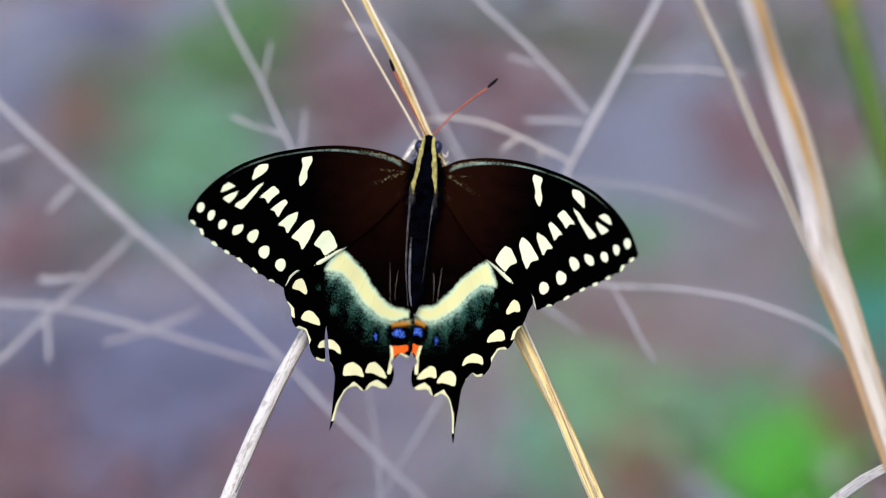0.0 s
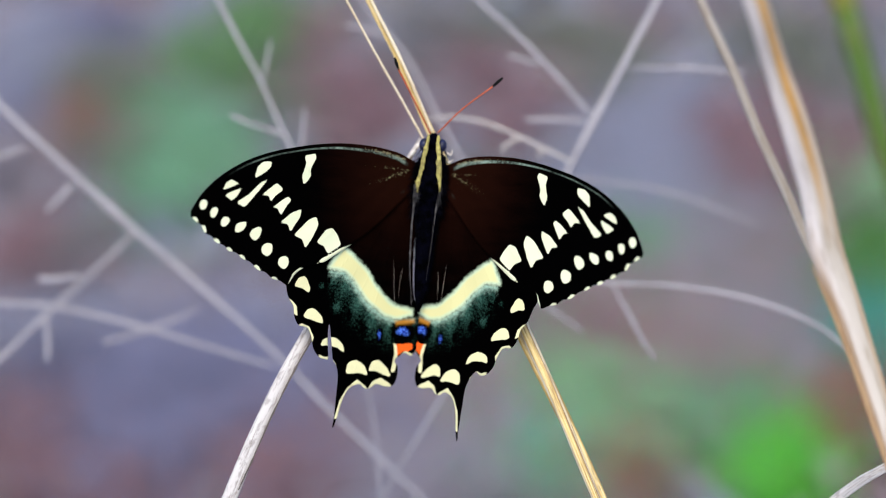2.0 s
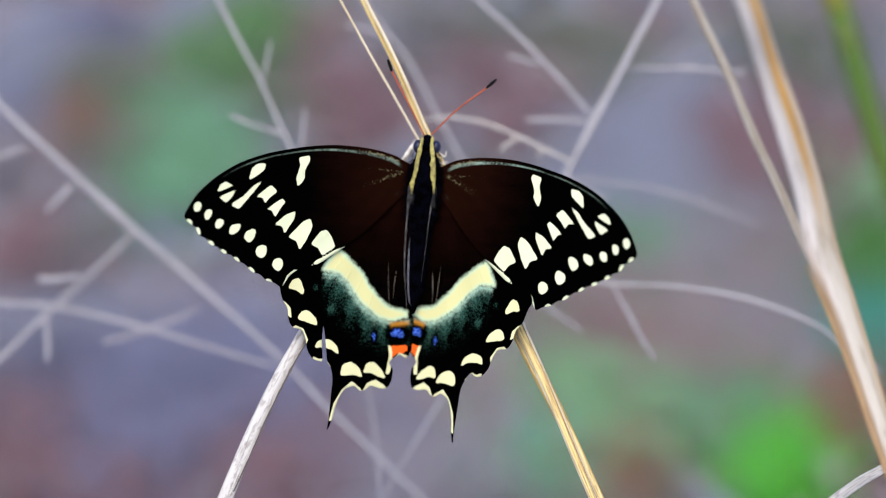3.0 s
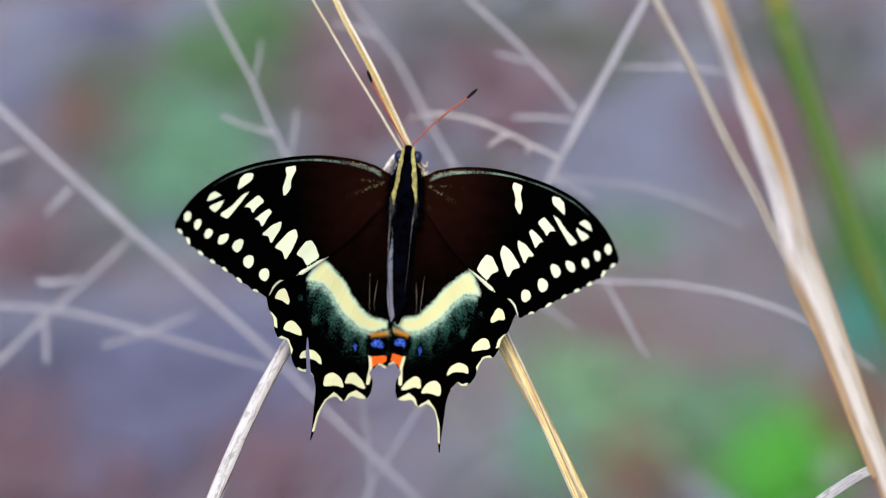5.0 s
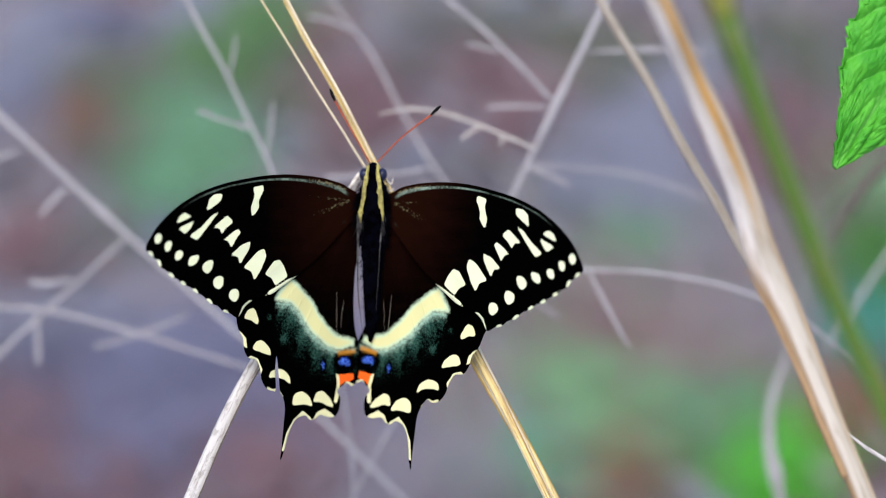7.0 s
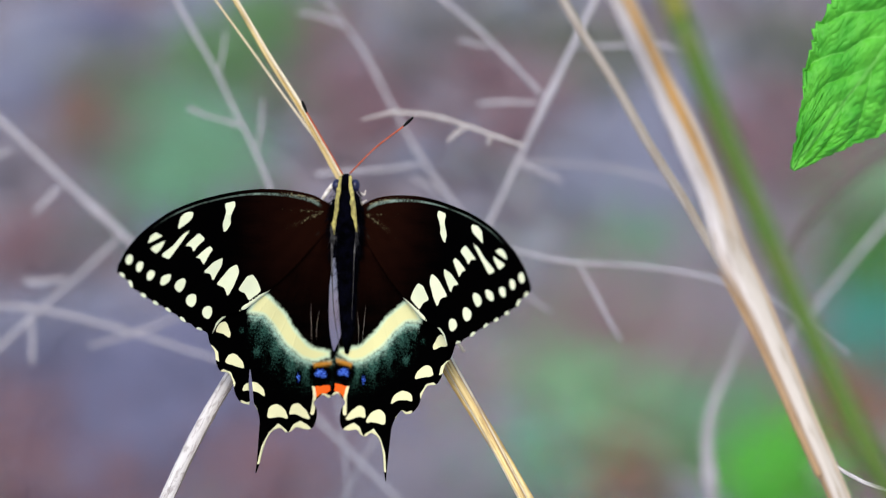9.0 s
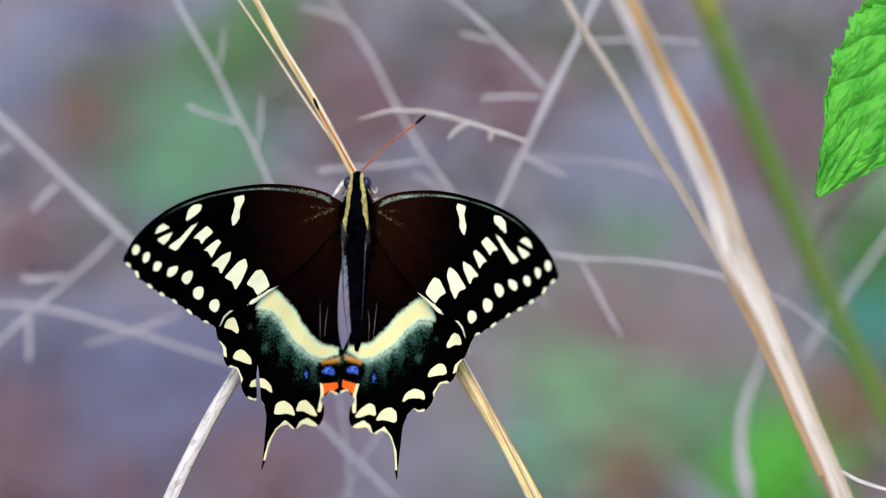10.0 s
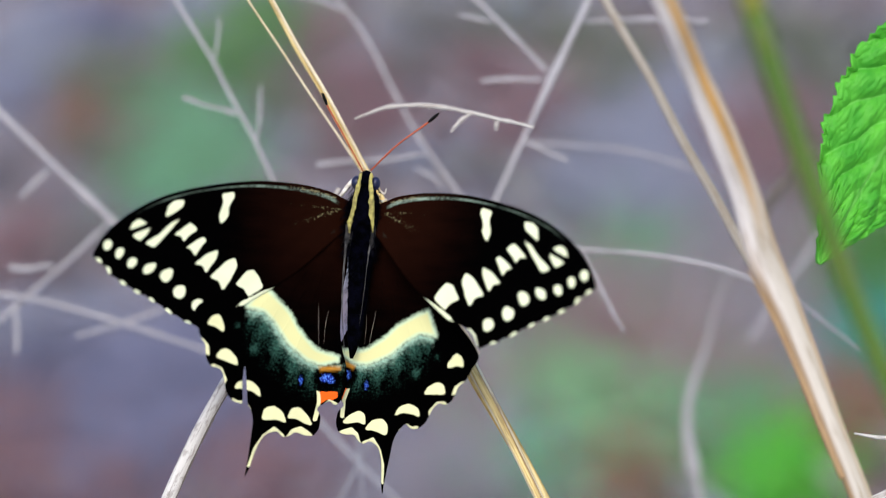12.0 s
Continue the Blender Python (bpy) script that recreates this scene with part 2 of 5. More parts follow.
def tube(pts, widths, flat=1.0, n=40, sides=10, groove=0.0, wobble=0.0, seed=0, closed=True):
    """A bmesh tube along pts (local metres), widths in metres at even steps; flat: depth over width; uv runs around and along."""
    rng = np.random.RandomState(seed)
    wide = np.interp(np.linspace(0, 1, len(pts)), np.linspace(0, 1, len(widths)), widths)
    line = smooth_line([(*p, w) for p, w in zip(pts, wide)], n)
    c, w = line[:, :3], line[:, 3] / 2
    if wobble > 0.1:
        for at in rng.uniform(1, n - 2, max(2, n // 16)):
            w = w * (1 + rng.uniform(0.2, 0.65) * np.exp(-((np.arange(n) - at) / 0.9) ** 2))
    if wobble:
        k = np.cumsum(rng.randn(n)) * 0.5
        w = w * (1 + wobble * np.sin(k))
        bend = np.cumsum(rng.randn(n, 3), axis=0)
        bend -= np.linspace(0, 1, n)[:, None] * bend[-1]
        c = c + bend * wobble * 0.55 * w.mean() * math.sqrt(40 / n)
    bm = bmesh.new()
    uvl = bm.loops.layers.uv.new("UVMap")
    tan = np.gradient(c, axis=0)
    tan /= np.linalg.norm(tan, axis=1)[:, None] + 1e-12
    run = np.concatenate([[0], np.cumsum(np.linalg.norm(np.diff(c, axis=0), axis=1))])
    rings = []
    for i in range(n):
        side = np.cross(tan[i], (0, 0, 1.0))
        side = side / (np.linalg.norm(side) + 1e-9) if np.linalg.norm(side) > 0.05 else np.array((1.0, 0, 0))
        dep = np.cross(side, tan[i])
        ring = []
        for j in range(sides):
            a = 2 * math.pi * j / sides
            r = w[i] * (1 - groove * (0.5 + 0.5 * math.cos(3 * a + 0.6)))
            ring.append(bm.verts.new(c[i] + side * math.cos(a) * r + dep * math.sin(a) * r * flat))
        rings.append(ring)
    for i in range(n - 1):
        for j in range(sides):
            k = (j + 1) % sides
            f = bm.faces.new((rings[i][j], rings[i][k], rings[i + 1][k], rings[i + 1][j]))
            for l, (u, v) in zip(f.loops, ((j, i), (j + 1, i), (j + 1, i + 1), (j, i + 1))):
                l[uvl].uv = (u / sides + seed * 0.37, run[v] + seed * 0.713)
    if closed:
        bm.faces.new(rings[0]), bm.faces.new(rings[-1][::-1])
    bmesh.ops.recalc_face_normals(bm, faces=bm.faces)
    return bm


def rooted(world_pts, lean=0.3):
    """World points, carried on from the last one down into the ground in a soft bend."""
    p, q = world_pts[-1], world_pts[-1] - world_pts[-2]
    q = q.normalized()
    reach = p.z * lean
    g = Vector((p.x + q.x * reach, p.y + q.y * reach + 0.03, -0.015))
    h1, h2 = p + q * p.z * 0.35, g + Vector((0, 0, p.z * 0.3))
    for f in (0.08, 0.2, 0.35, 0.55, 0.78, 1.0):
        world_pts.append(p * (1 - f) ** 3 + h1 * 3 * f * (1 - f) ** 2 + h2 * 3 * f * f * (1 - f) + g * f ** 3)
    return world_pts


def plant(name, pivot, label, category, group=""):
    """An empty at pivot (x, y, d), turned as VIEW: the thing that sways."""
    ob = new(name)
    ob.empty_display_size = 0.01
    ob.matrix_world = VIEW @ Matrix.Translation((pivot[0] / 1000, pivot[1] / 1000, -pivot[2] / 1000))
    bpy.context.view_layer.update()
    return tagged(ob, label, category, group)


def stem(parent, name, pts, widths, mat, root=False, label="", lean=0.3, **kw):
    """A stem part through pts (x, y, d); widths in millimetres from first to last point (held on into the ground)."""
    ps = [V(*p) for p in pts]
    ws = list(widths)
    if root:
        ws = list(np.interp(np.linspace(0, 1, len(pts)), np.linspace(0, 1, len(ws)), ws)) + [widths[-1]] * 6
        ps = rooted(ps, lean)
    inv = parent.matrix_world.inverted()
    return part(name, tube([inv @ p for p in ps], [w / 1000 for w in ws], n=max(24, 12 * len(ps)), **kw), mat, parent, label)


# ---- ground ----
def ground_material():
    m, nt, b = material("forest_floor", 0.9, 0.0, 0.15)
    obj = coords(nt)
    a = noise_of(nt, obj, 4.5, 2)
    c = noise_of(nt, coords(nt, "Object", (1.3, 0.9, 1)), 5.0, 2)
    d = noise_of(nt, obj, 70, 4, 0.65)
    col = mixed(nt, ranged(nt, a, 0.40, 0.60), (0.185, 0.15, 0.165), (0.215, 0.215, 0.27))
    col = mixed(nt, ranged(nt, c, 0.52, 0.68), col, (0.18, 0.12, 0.125))
    col = mixed(nt, ranged(nt, d, 0.45, 0.75, 0.0, 0.35), col, (0.13, 0.11, 0.12))
    put(nt, col, b.inputs["Base Color"])
    relief(nt, b, d, 0.4, 0.005)
    return m


def build_ground():
    bm = bmesh.new()
    xs = [-300, -60, -12, -4] + list(np.arange(-2, 2.01, 0.08)) + [4, 12, 60, 300]
    ys = [-300, -60, -12, -3] + list(np.arange(-0.4, 5.01, 0.08)) + [8, 20, 60, 300]
    grid = [[bm.verts.new((x, y, 0.02 * noise.noise((x * 2, y * 2, 0)) - 0.01 if abs(x) < 4 and -3 < y < 8 else -0.01)) for x in xs] for y in ys]
    for j in range(len(ys) - 1):
        for i in range(len(xs) - 1):
            bm.faces.new((grid[j][i], grid[j][i + 1], grid[j + 1][i + 1], grid[j + 1][i]))
    tagged(part("ground", bm, ground_material()), "dull mauve forest floor of old leaf litter", "ground", kind="structure")


def litter_material():
    m, nt, b = material("litter", 0.85, 0.0, 0.2)
    g = nt.nodes.new("ShaderNodeNewGeometry").outputs["Random Per Island"]
    wide, fine = noise_of(nt, coords(nt), 5.5, 2, 0.5), noise_of(nt, coords(nt, "Object", (1, 1, 1)), 9.0, 2, 0.5)
    col = mixed(nt, ranged(nt, wide, 0.40, 0.62), (0.19, 0.14, 0.155), (0.19, 0.215, 0.29))
    col = mixed(nt, ranged(nt, fine, 0.52, 0.72, 0.0, 0.8), col, (0.20, 0.26, 0.20))
    col = mixed(nt, ranged(nt, fine, 0.44, 0.30, 0.0, 0.5), col, (0.23, 0.165, 0.16))
    col = mixed(nt, ranged(nt, g, 0.2, 0.9, 0.0, 0.35), col, (0.27, 0.24, 0.25))
    put(nt, col, b.inputs["Base Color"])
    return m


def build_litter():
    """Dead leaves lying over the floor, one curled oval each."""
    rng = np.random.RandomState(4)
    vs, fs = [], []
    for _ in range(9000):
        x, y = rng.randn() * 0.8, 2.1 + rng.randn() * 0.9
        s, turn = rng.uniform(0.010, 0.026), rng.uniform(0, 6.3)
        tilt = Euler((rng.uniform(-0.25, 0.25), rng.uniform(-0.25, 0.25), turn)).to_matrix()
        base = len(vs)
        for u, w, h in ((-1, 0, 0.2), (-0.4, 0.42, 0.12), (-0.4, 0, 0), (-0.4, -0.42, 0.12), (0.35, 0.38, 0.1), (0.35, 0, 0), (0.35, -0.38, 0.1), (1, 0, 0.25)):
            vs.append(Vector((x, y, 0.012 + rng.uniform(0, 0.012))) + tilt @ Vector((u, w, h)) * s)
        fs += [tuple(base + i for i in f) for f in ((0, 2, 1), (0, 3, 2), (1, 2, 5, 4), (2, 3, 6, 5), (4, 5, 7), (5, 6, 7))]
    me = bpy.data.meshes.new("leaf_litter")
    me.from_pydata(vs, [], fs)
    me.materials.append(litter_material())
    tagged(new("leaf_litter", me), "scattered dead leaves in mauve and brown", "leaf litter", kind="stuff")


HERB = tint("herb_green", (0.10, 0.20, 0.07), (0.14, 0.27, 0.11))
BRIGHT = tint("herb_bright", (0.085, 0.43, 0.035), (0.13, 0.50, 0.06))
PALE_HERB = tint("herb_pale", (0.18, 0.34, 0.175), (0.23, 0.40, 0.215))
DULL = tint("herb_dull", (0.13, 0.28, 0.15), (0.18, 0.35, 0.21))
TEAL = tint("herb_teal", (0.05, 0.25, 0.20), (0.09, 0.33, 0.26))
DEEP = tint("herb_deep", (0.05, 0.16, 0.03), (0.09, 0.22, 0.05))
RUSSET = tint("herb_russet", (0.225, 0.112, 0.075), (0.27, 0.145, 0.10))
MAUVE = tint("herb_mauve", (0.215, 0.125, 0.14), (0.26, 0.155, 0.175))
LILAC = tint("herb_lilac", (0.24, 0.212, 0.255), (0.29, 0.262, 0.305))
BLUISH = tint("herb_bluish", (0.255, 0.262, 0.345), (0.305, 0.312, 0.40))
OLIVE_TUFT = tint("tuft_olive", (0.135, 0.145, 0.11), (0.175, 0.185, 0.145))
ASHEN = tint("tuft_ashen", (0.16, 0.15, 0.155), (0.20, 0.19, 0.195))
SLATE = tint("tuft_slate", (0.10, 0.10, 0.165), (0.13, 0.13, 0.20))
PINKISH = tint("tuft_pinkish", (0.26, 0.20, 0.205), (0.31, 0.245, 0.25))
MINT = tint("herb_mint", (0.16, 0.37, 0.22), (0.21, 0.44, 0.28))
DUSK = tint("herb_dusk", (0.178, 0.178, 0.285), (0.218, 0.218, 0.335))


def herb(place, radius, mat, label, seed, count=900):
    """A low seedling clump: thin stalks, each with a folded oval leaf."""
    rng = np.random.RandomState(seed)
    root = tagged(new("ground_herb"), label, "plant", "low plants on the forest floor")
    root.location = (place[0], place[1], 0.0)
    leaves, stalks = bmesh.new(), bmesh.new()
    for _ in range(count):
        a, r = rng.uniform(0, 6.3), radius * min(2.2, abs(rng.randn()) * 0.72)
        tip = Vector((math.cos(a) * r, math.sin(a) * r * 1.5, rng.uniform(0.012, 0.03 + radius * 0.25)))
        s = rng.uniform(0.05, 0.09) * radius
        m = Matrix.Translation(tip) @ Euler((rng.uniform(-0.35, 0.35), rng.uniform(-0.35, 0.35), a)).to_matrix().to_4x4()
        p = [leaves.verts.new(m @ Vector((u * s, w * s, h * s))) for u, w, h in ((-0.5, 0, 0), (0.2, 0.42, 0.14), (0.25, 0, 0.05), (0.2, -0.42, 0.14), (1, 0, -0.1), (0.7, 0.28, 0.08), (0.7, -0.28, 0.08))]
        for f in ((0, 2, 1), (0, 3, 2), (1, 2, 5), (2, 4, 5), (2, 6, 4), (2, 3, 6)):
            leaves.faces.new([p[i] for i in f])
        b0 = Vector((tip.x * 0.3, tip.y * 0.3, -0.01))
        q = [stalks.verts.new(v) for v in (b0 + Vector((0.001, 0, 0)), b0 + Vector((-0.001, 0.001, 0)), b0 + Vector((0, -0.001, 0)), m @ Vector((-0.5 * s, 0, 0)))]
        for f in ((0, 1, 3), (1, 2, 3), (2, 0, 3)):
            stalks.faces.new([q[i] for i in f])
    tagged(part("foliage", leaves, mat, root, smooth=False), kind="stuff")
    tagged(part("stem_tangle", stalks, mat, root, smooth=False), kind="stuff")
    return root


build_ground()
build_litter()
def tufts(spots, radius, mat, label, seed):
    for i, place in enumerate(spots):
        herb(place, radius * (1.0, 0.8, 0.9, 0.7)[i % 4], mat, label, seed + i)


tufts([(0.267, 1.37), (0.247, 1.343), (0.278, 1.403)], 0.047, BRIGHT, "bright green seedling clump on the forest floor", 0)
tufts([(-0.264, 1.946), (-0.303, 2.053), (-0.245, 1.873), (0.209, 1.428), (0.192, 1.711), (0.253, 1.454)], 0.07, DULL, "dull grey-green seedling clump on the forest floor", 31)
tufts([(0.101, 1.462), (0.131, 1.498), (0.117, 1.419), (0.179, 1.454), (0.432, 1.841), (0.078, 1.37)], 0.07, PALE_HERB, "pale green seedling clump on the forest floor", 62)
tufts([(-0.223, 2.221), (-0.241, 2.139), (-0.217, 2.309), (-0.284, 2.187)], 0.07, HERB, "leafy green clump on the forest floor", 93)
tufts([(0.379, 1.584), (0.348, 1.545), (0.07, 1.378)], 0.06, TEAL, "blue-green seedling clump on the forest floor", 124)
tufts([(0.395, 1.699), (0.42, 1.733), (0.399, 1.667)], 0.05, DEEP, "deep green clump on the forest floor", 155)
tufts([(-0.394, 2.031), (-0.378, 1.967), (0.136, 1.378), (0.138, 1.339), (0.333, 1.462), (0.178, 1.545), (0.313, 1.436)], 0.055, RUSSET, "russet dead-leaf tuft on the forest floor", 186)
tufts([(0.302, 1.96), (0.307, 1.866), (0.413, 1.96), (0.403, 1.866), (-0.101, 2.091), (-0.146, 2.238), (-0.074, 2.002), (0.068, 1.974), (0.107, 2.046), (0.035, 2.155), (-0.334, 1.419), (-0.314, 1.354), (-0.387, 1.722), (-0.102, 1.419), (-0.153, 1.37), (0.03, 1.419), (0.13, 1.555), (0.21, 1.526), (-0.241, 1.331), (0.373, 2.046)], 0.065, MAUVE, "mauve withered tuft on the forest floor", 217)
tufts([(0.141, 2.238), (0.196, 2.187), (0.169, 2.076), (0.05, 2.273), (0.399, 2.221), (0.415, 2.123), (-0.36, 2.091), (-0.185, 2.061), (-0.315, 1.932)], 0.065, OLIVE_TUFT, "grey-olive withered tuft on the forest floor", 248)
tufts([(-0.016, 2.273), (-0.053, 2.155), (0.466, 2.238), (0.38, 2.273), (0.239, 1.656), (0.287, 1.711), (-0.336, 1.733), (0.131, 1.932), (0.458, 2.017)], 0.065, ASHEN, "ash-grey withered tuft on the forest floor", 279)
tufts([(-0.037, 1.37), (-0.01, 1.323), (0.052, 1.403), (0.25, 1.756), (0.215, 1.677), (0.296, 1.78), (-0.242, 1.604), (-0.381, 1.841), (-0.436, 1.932), (0.303, 1.507), (-0.062, 1.436)], 0.065, LILAC, "pale lilac-grey withered tuft on the forest floor", 310)
tufts([(0.219, 2.017), (0.233, 1.919), (0.192, 1.905), (0.263, 2.091), (0.212, 1.816), (-0.485, 2.238), (-0.454, 2.139), (-0.289, 1.584)], 0.065, BLUISH, "pale bluish withered tuft on the forest floor", 341)
tufts([(-0.253, 1.498), (-0.28, 1.454), (-0.218, 1.526), (-0.207, 1.419), (-0.235, 1.386), (-0.175, 1.526), (-0.068, 1.489), (-0.029, 1.403), (-0.132, 1.454), (-0.412, 2.273), (-0.459, 2.061), (-0.168, 1.445)], 0.07, DUSK, "dusky blue withered tuft on the forest floor", 372)
tufts([(-0.329, 1.498), (-0.213, 1.354), (-0.278, 1.507), (-0.234, 1.419), (-0.188, 1.462), (-0.104, 1.462)], 0.065, SLATE, "dark slate-blue withered tuft on the forest floor", 420)
tufts([(0.134, 1.624), (0.171, 1.584), (0.219, 1.614), (0.105, 1.545), (0.19, 1.517), (0.045, 1.471)], 0.06, PINKISH, "pale pinkish withered tuft on the forest floor", 440)
tufts([(-0.264, 1.919), (-0.257, 1.988), (-0.271, 1.854)], 0.06, MINT, "mint-green seedling clump on the forest floor", 460)
tufts([(0.156, 1.96), (0.128, 1.879), (0.187, 1.841)], 0.065, BLUISH, "pale bluish withered tuft on the forest floor", 480)
tufts([(-0.395, 2.123), (-0.422, 2.091)], 0.06, OLIVE_TUFT, "grey-olive withered tuft on the forest floor", 490)
tufts([(0.255, 1.584), (0.294, 1.614), (0.016, 1.37), (0.037, 1.331), (0.253, 1.688)], 0.06, LILAC, "pale lilac-grey withered tuft on the forest floor", 500)
tufts([(0.28, 1.656), (0.222, 1.555), (-0.002, 1.436), (0.322, 1.733)], 0.06, PINKISH, "pale pinkish withered tuft on the forest floor", 510)
tufts([(-0.465, 2.061), (-0.461, 2.291), (-0.469, 2.187)], 0.06, BLUISH, "pale bluish withered tuft on the forest floor", 520)
tufts([(0.212, 1.645), (0.255, 1.624), (0.298, 1.677), (0.212, 1.498), (0.257, 1.517), (0.183, 1.667), (0.236, 1.584)], 0.055, PINKISH, "pale pinkish withered tuft on the forest floor", 530)
tufts([(0.186, 1.974), (0.154, 1.841), (-0.357, 1.574), (-0.17, 1.584)], 0.055, BLUISH, "pale bluish withered tuft on the forest floor", 540)
tufts([(0.291, 1.995), (0.294, 1.899), (0.428, 1.946), (0.4, 1.919), (-0.133, 1.346), (-0.082, 1.378)], 0.05, MAUVE, "mauve withered tuft on the forest floor", 560)
tufts([(0.214, 1.96), (0.244, 2.031), (-0.245, 1.545), (-0.037, 1.346)], 0.05, BLUISH, "pale bluish withered tuft on the forest floor", 570)
tufts([(0.221, 1.688), (0.255, 1.667), (0.27, 1.584), (0.234, 1.614)], 0.05, LILAC, "pale lilac-grey withered tuft on the forest floor", 580)
tufts([(0.376, 1.677), (0.386, 1.635)], 0.05, DEEP, "deep green clump on the forest floor", 590)


# ---- dry weeds behind the butterfly ----
forked = plant("dry_weed", (43.0, 39.7, 612), "forked grey dry weed stalk, out of focus", "dry stalk", "dry weeds behind")
stem(forked, "stalk", [(82.3, 109.7, 612), (67.4, 81.5, 612), (62.4, 72.0, 612), (49.9, 48.3, 612), (35.8, 21.7, 612), (19.2, -9.8, 612), (-0.4, -43.0, 612), (-17.8, -72.0, 612)], (1.24, 1.70, 1.86, 1.86, 1.24, 0.85), GREY, True, wobble=0.16, seed=1)
stem(forked, "side_twig", [(-15.6, 103.4, 614), (4.3, 80.1, 614), (11.0, 72.2, 614), (24.3, 59.8, 614), (33.5, 50.1, 614), (43.1, 39.6, 614)], (1.08, 1.32, 1.55, 1.24), GREY, wobble=0.16, seed=2)
stem(forked, "side_twig", [(19.0, 56.8, 614), (24.3, 55.4, 614), (28.5, 54.3, 614)], (0.77, 1.16, 0.85), GREY, wobble=0.16, seed=3)
stem(forked, "side_twig", [(52.9, 53.5, 617), (66.2, 53.4, 617), (79.6, 52.7, 617), (89.3, 51.7, 617)], (0.69, 1.20, 1.29, 0.69), GREY, wobble=0.16, seed=4)
stem(forked, "side_twig", [(24.4, 38.0, 617), (32.8, 38.0, 617), (42.2, 37.6, 617)], (0.85, 1.24, 0.93), GREY, wobble=0.16, seed=5)
stem(forked, "side_twig", [(37.7, 21.7, 650), (52.2, 20.3, 650), (66.3, 18.2, 650), (80.4, 13.9, 650), (98.0, 6.9, 650)], (1.12, 1.03, 0.95, 0.77, 0.52), GREY, wobble=0.16, seed=47)
stem(forked, "side_twig", [(35.8, 20.1, 612), (40.8, 17.4, 612), (47.8, 13.9, 612)], (1.03, 0.95, 0.77), GREY, wobble=0.16, seed=48)

slanting = plant("dry_weed", (-94.4, 5.4, 640), "long slanting grey dry weed with side twigs", "dry stalk", "dry weeds behind")
stem(slanting, "stalk", [(-170.7, 76.5, 640), (-146.4, 54.0, 640), (-136.0, 44.1, 640), (-115.2, 24.5, 640), (-94.4, 5.4, 640), (-73.6, -12.8, 640), (-52.7, -31.4, 640), (-31.9, -52.7, 640), (-8.5, -75.3, 640)], (1.46, 1.65, 1.72, 1.39, 1.33), GREY, True, wobble=0.16, seed=6)
stem(slanting, "side_twig", [(-94.1, 5.0, 638), (-106.2, -6.7, 638), (-120.0, -19.2, 638), (-135.6, -34.1, 638), (-146.0, -43.1, 638)], (1.26, 1.33, 1.39, 1.26), GREY, wobble=0.16, seed=7)
stem(slanting, "side_twig", [(-145.5, -15.3, 636), (-135.2, -16.6, 636), (-117.9, -18.1, 636), (-100.7, -21.9, 636), (-83.5, -26.6, 636), (-66.2, -31.7, 636), (-50.7, -36.0, 636)], (0.94, 1.09, 1.17, 1.01, 0.78), GREY, wobble=0.16, seed=8)
stem(slanting, "side_twig", [(-122.8, -9.1, 636), (-117.9, -9.1, 636), (-110.2, -8.1, 636)], (1.92, 1.33, 0.93), GREY, wobble=0.16, seed=9)
stem(slanting, "side_twig", [(-121.0, -20.5, 636), (-120.7, -27.4, 636), (-120.4, -34.3, 636)], (1.06, 1.33, 0.80), GREY, wobble=0.16, seed=10)
stem(slanting, "side_twig", [(-104.6, -29.2, 644), (-91.5, -25.1, 644), (-75.8, -19.0, 644)], (0.80, 1.46, 0.80), GREY, wobble=0.16, seed=11)
stem(slanting, "side_twig", [(-113.1, 20.3, 644), (-117.7, 15.9, 644), (-122.0, 11.5, 644)], (1.26, 1.65, 1.06), GREY, wobble=0.16, seed=12)
stem(slanting, "side_twig", [(-147.4, 24.6, 644), (-136.9, 28.1, 644), (-128.2, 31.3, 644)], (1.39, 1.39, 0.99), GREY, wobble=0.16, seed=13)

branchy = plant("dry_weed", (-47.4, 33.6, 605), "thin branching dry weed with short side twigs", "dry stalk", "dry weeds behind")
stem(branchy, "stalk", [(-79.4, 105.1, 605), (-67.9, 79.7, 605), (-64.6, 71.2, 605), (-58.9, 60.0, 605), (-52.8, 48.6, 605), (-47.4, 36.2, 605), (-44.1, 29.4, 605), (-36.7, 10.0, 605), (-28.5, -16.2, 605), (-21.7, -40.8, 605), (-19.0, -58.9, 605), (-18.4, -71.2, 605)], (1.03, 1.18, 1.18, 1.31, 1.10, 0.70, 0.62), GREY, True, wobble=0.16, seed=14)
stem(branchy, "side_twig", [(-61.1, 38.4, 603), (-56.2, 36.1, 603), (-46.9, 32.9, 603)], (1.39, 1.03, 1.03), GREY, wobble=0.16, seed=15)
stem(branchy, "side_twig", [(-50.4, 60.7, 607), (-51.0, 54.5, 607), (-52.7, 47.9, 607)], (0.49, 0.82, 0.58), GREY, wobble=0.16, seed=16)
stem(branchy, "side_twig", [(-40.0, 41.0, 607), (-40.5, 35.5, 607), (-42.1, 24.8, 607)], (0.49, 0.82, 0.58), GREY, wobble=0.16, seed=17)

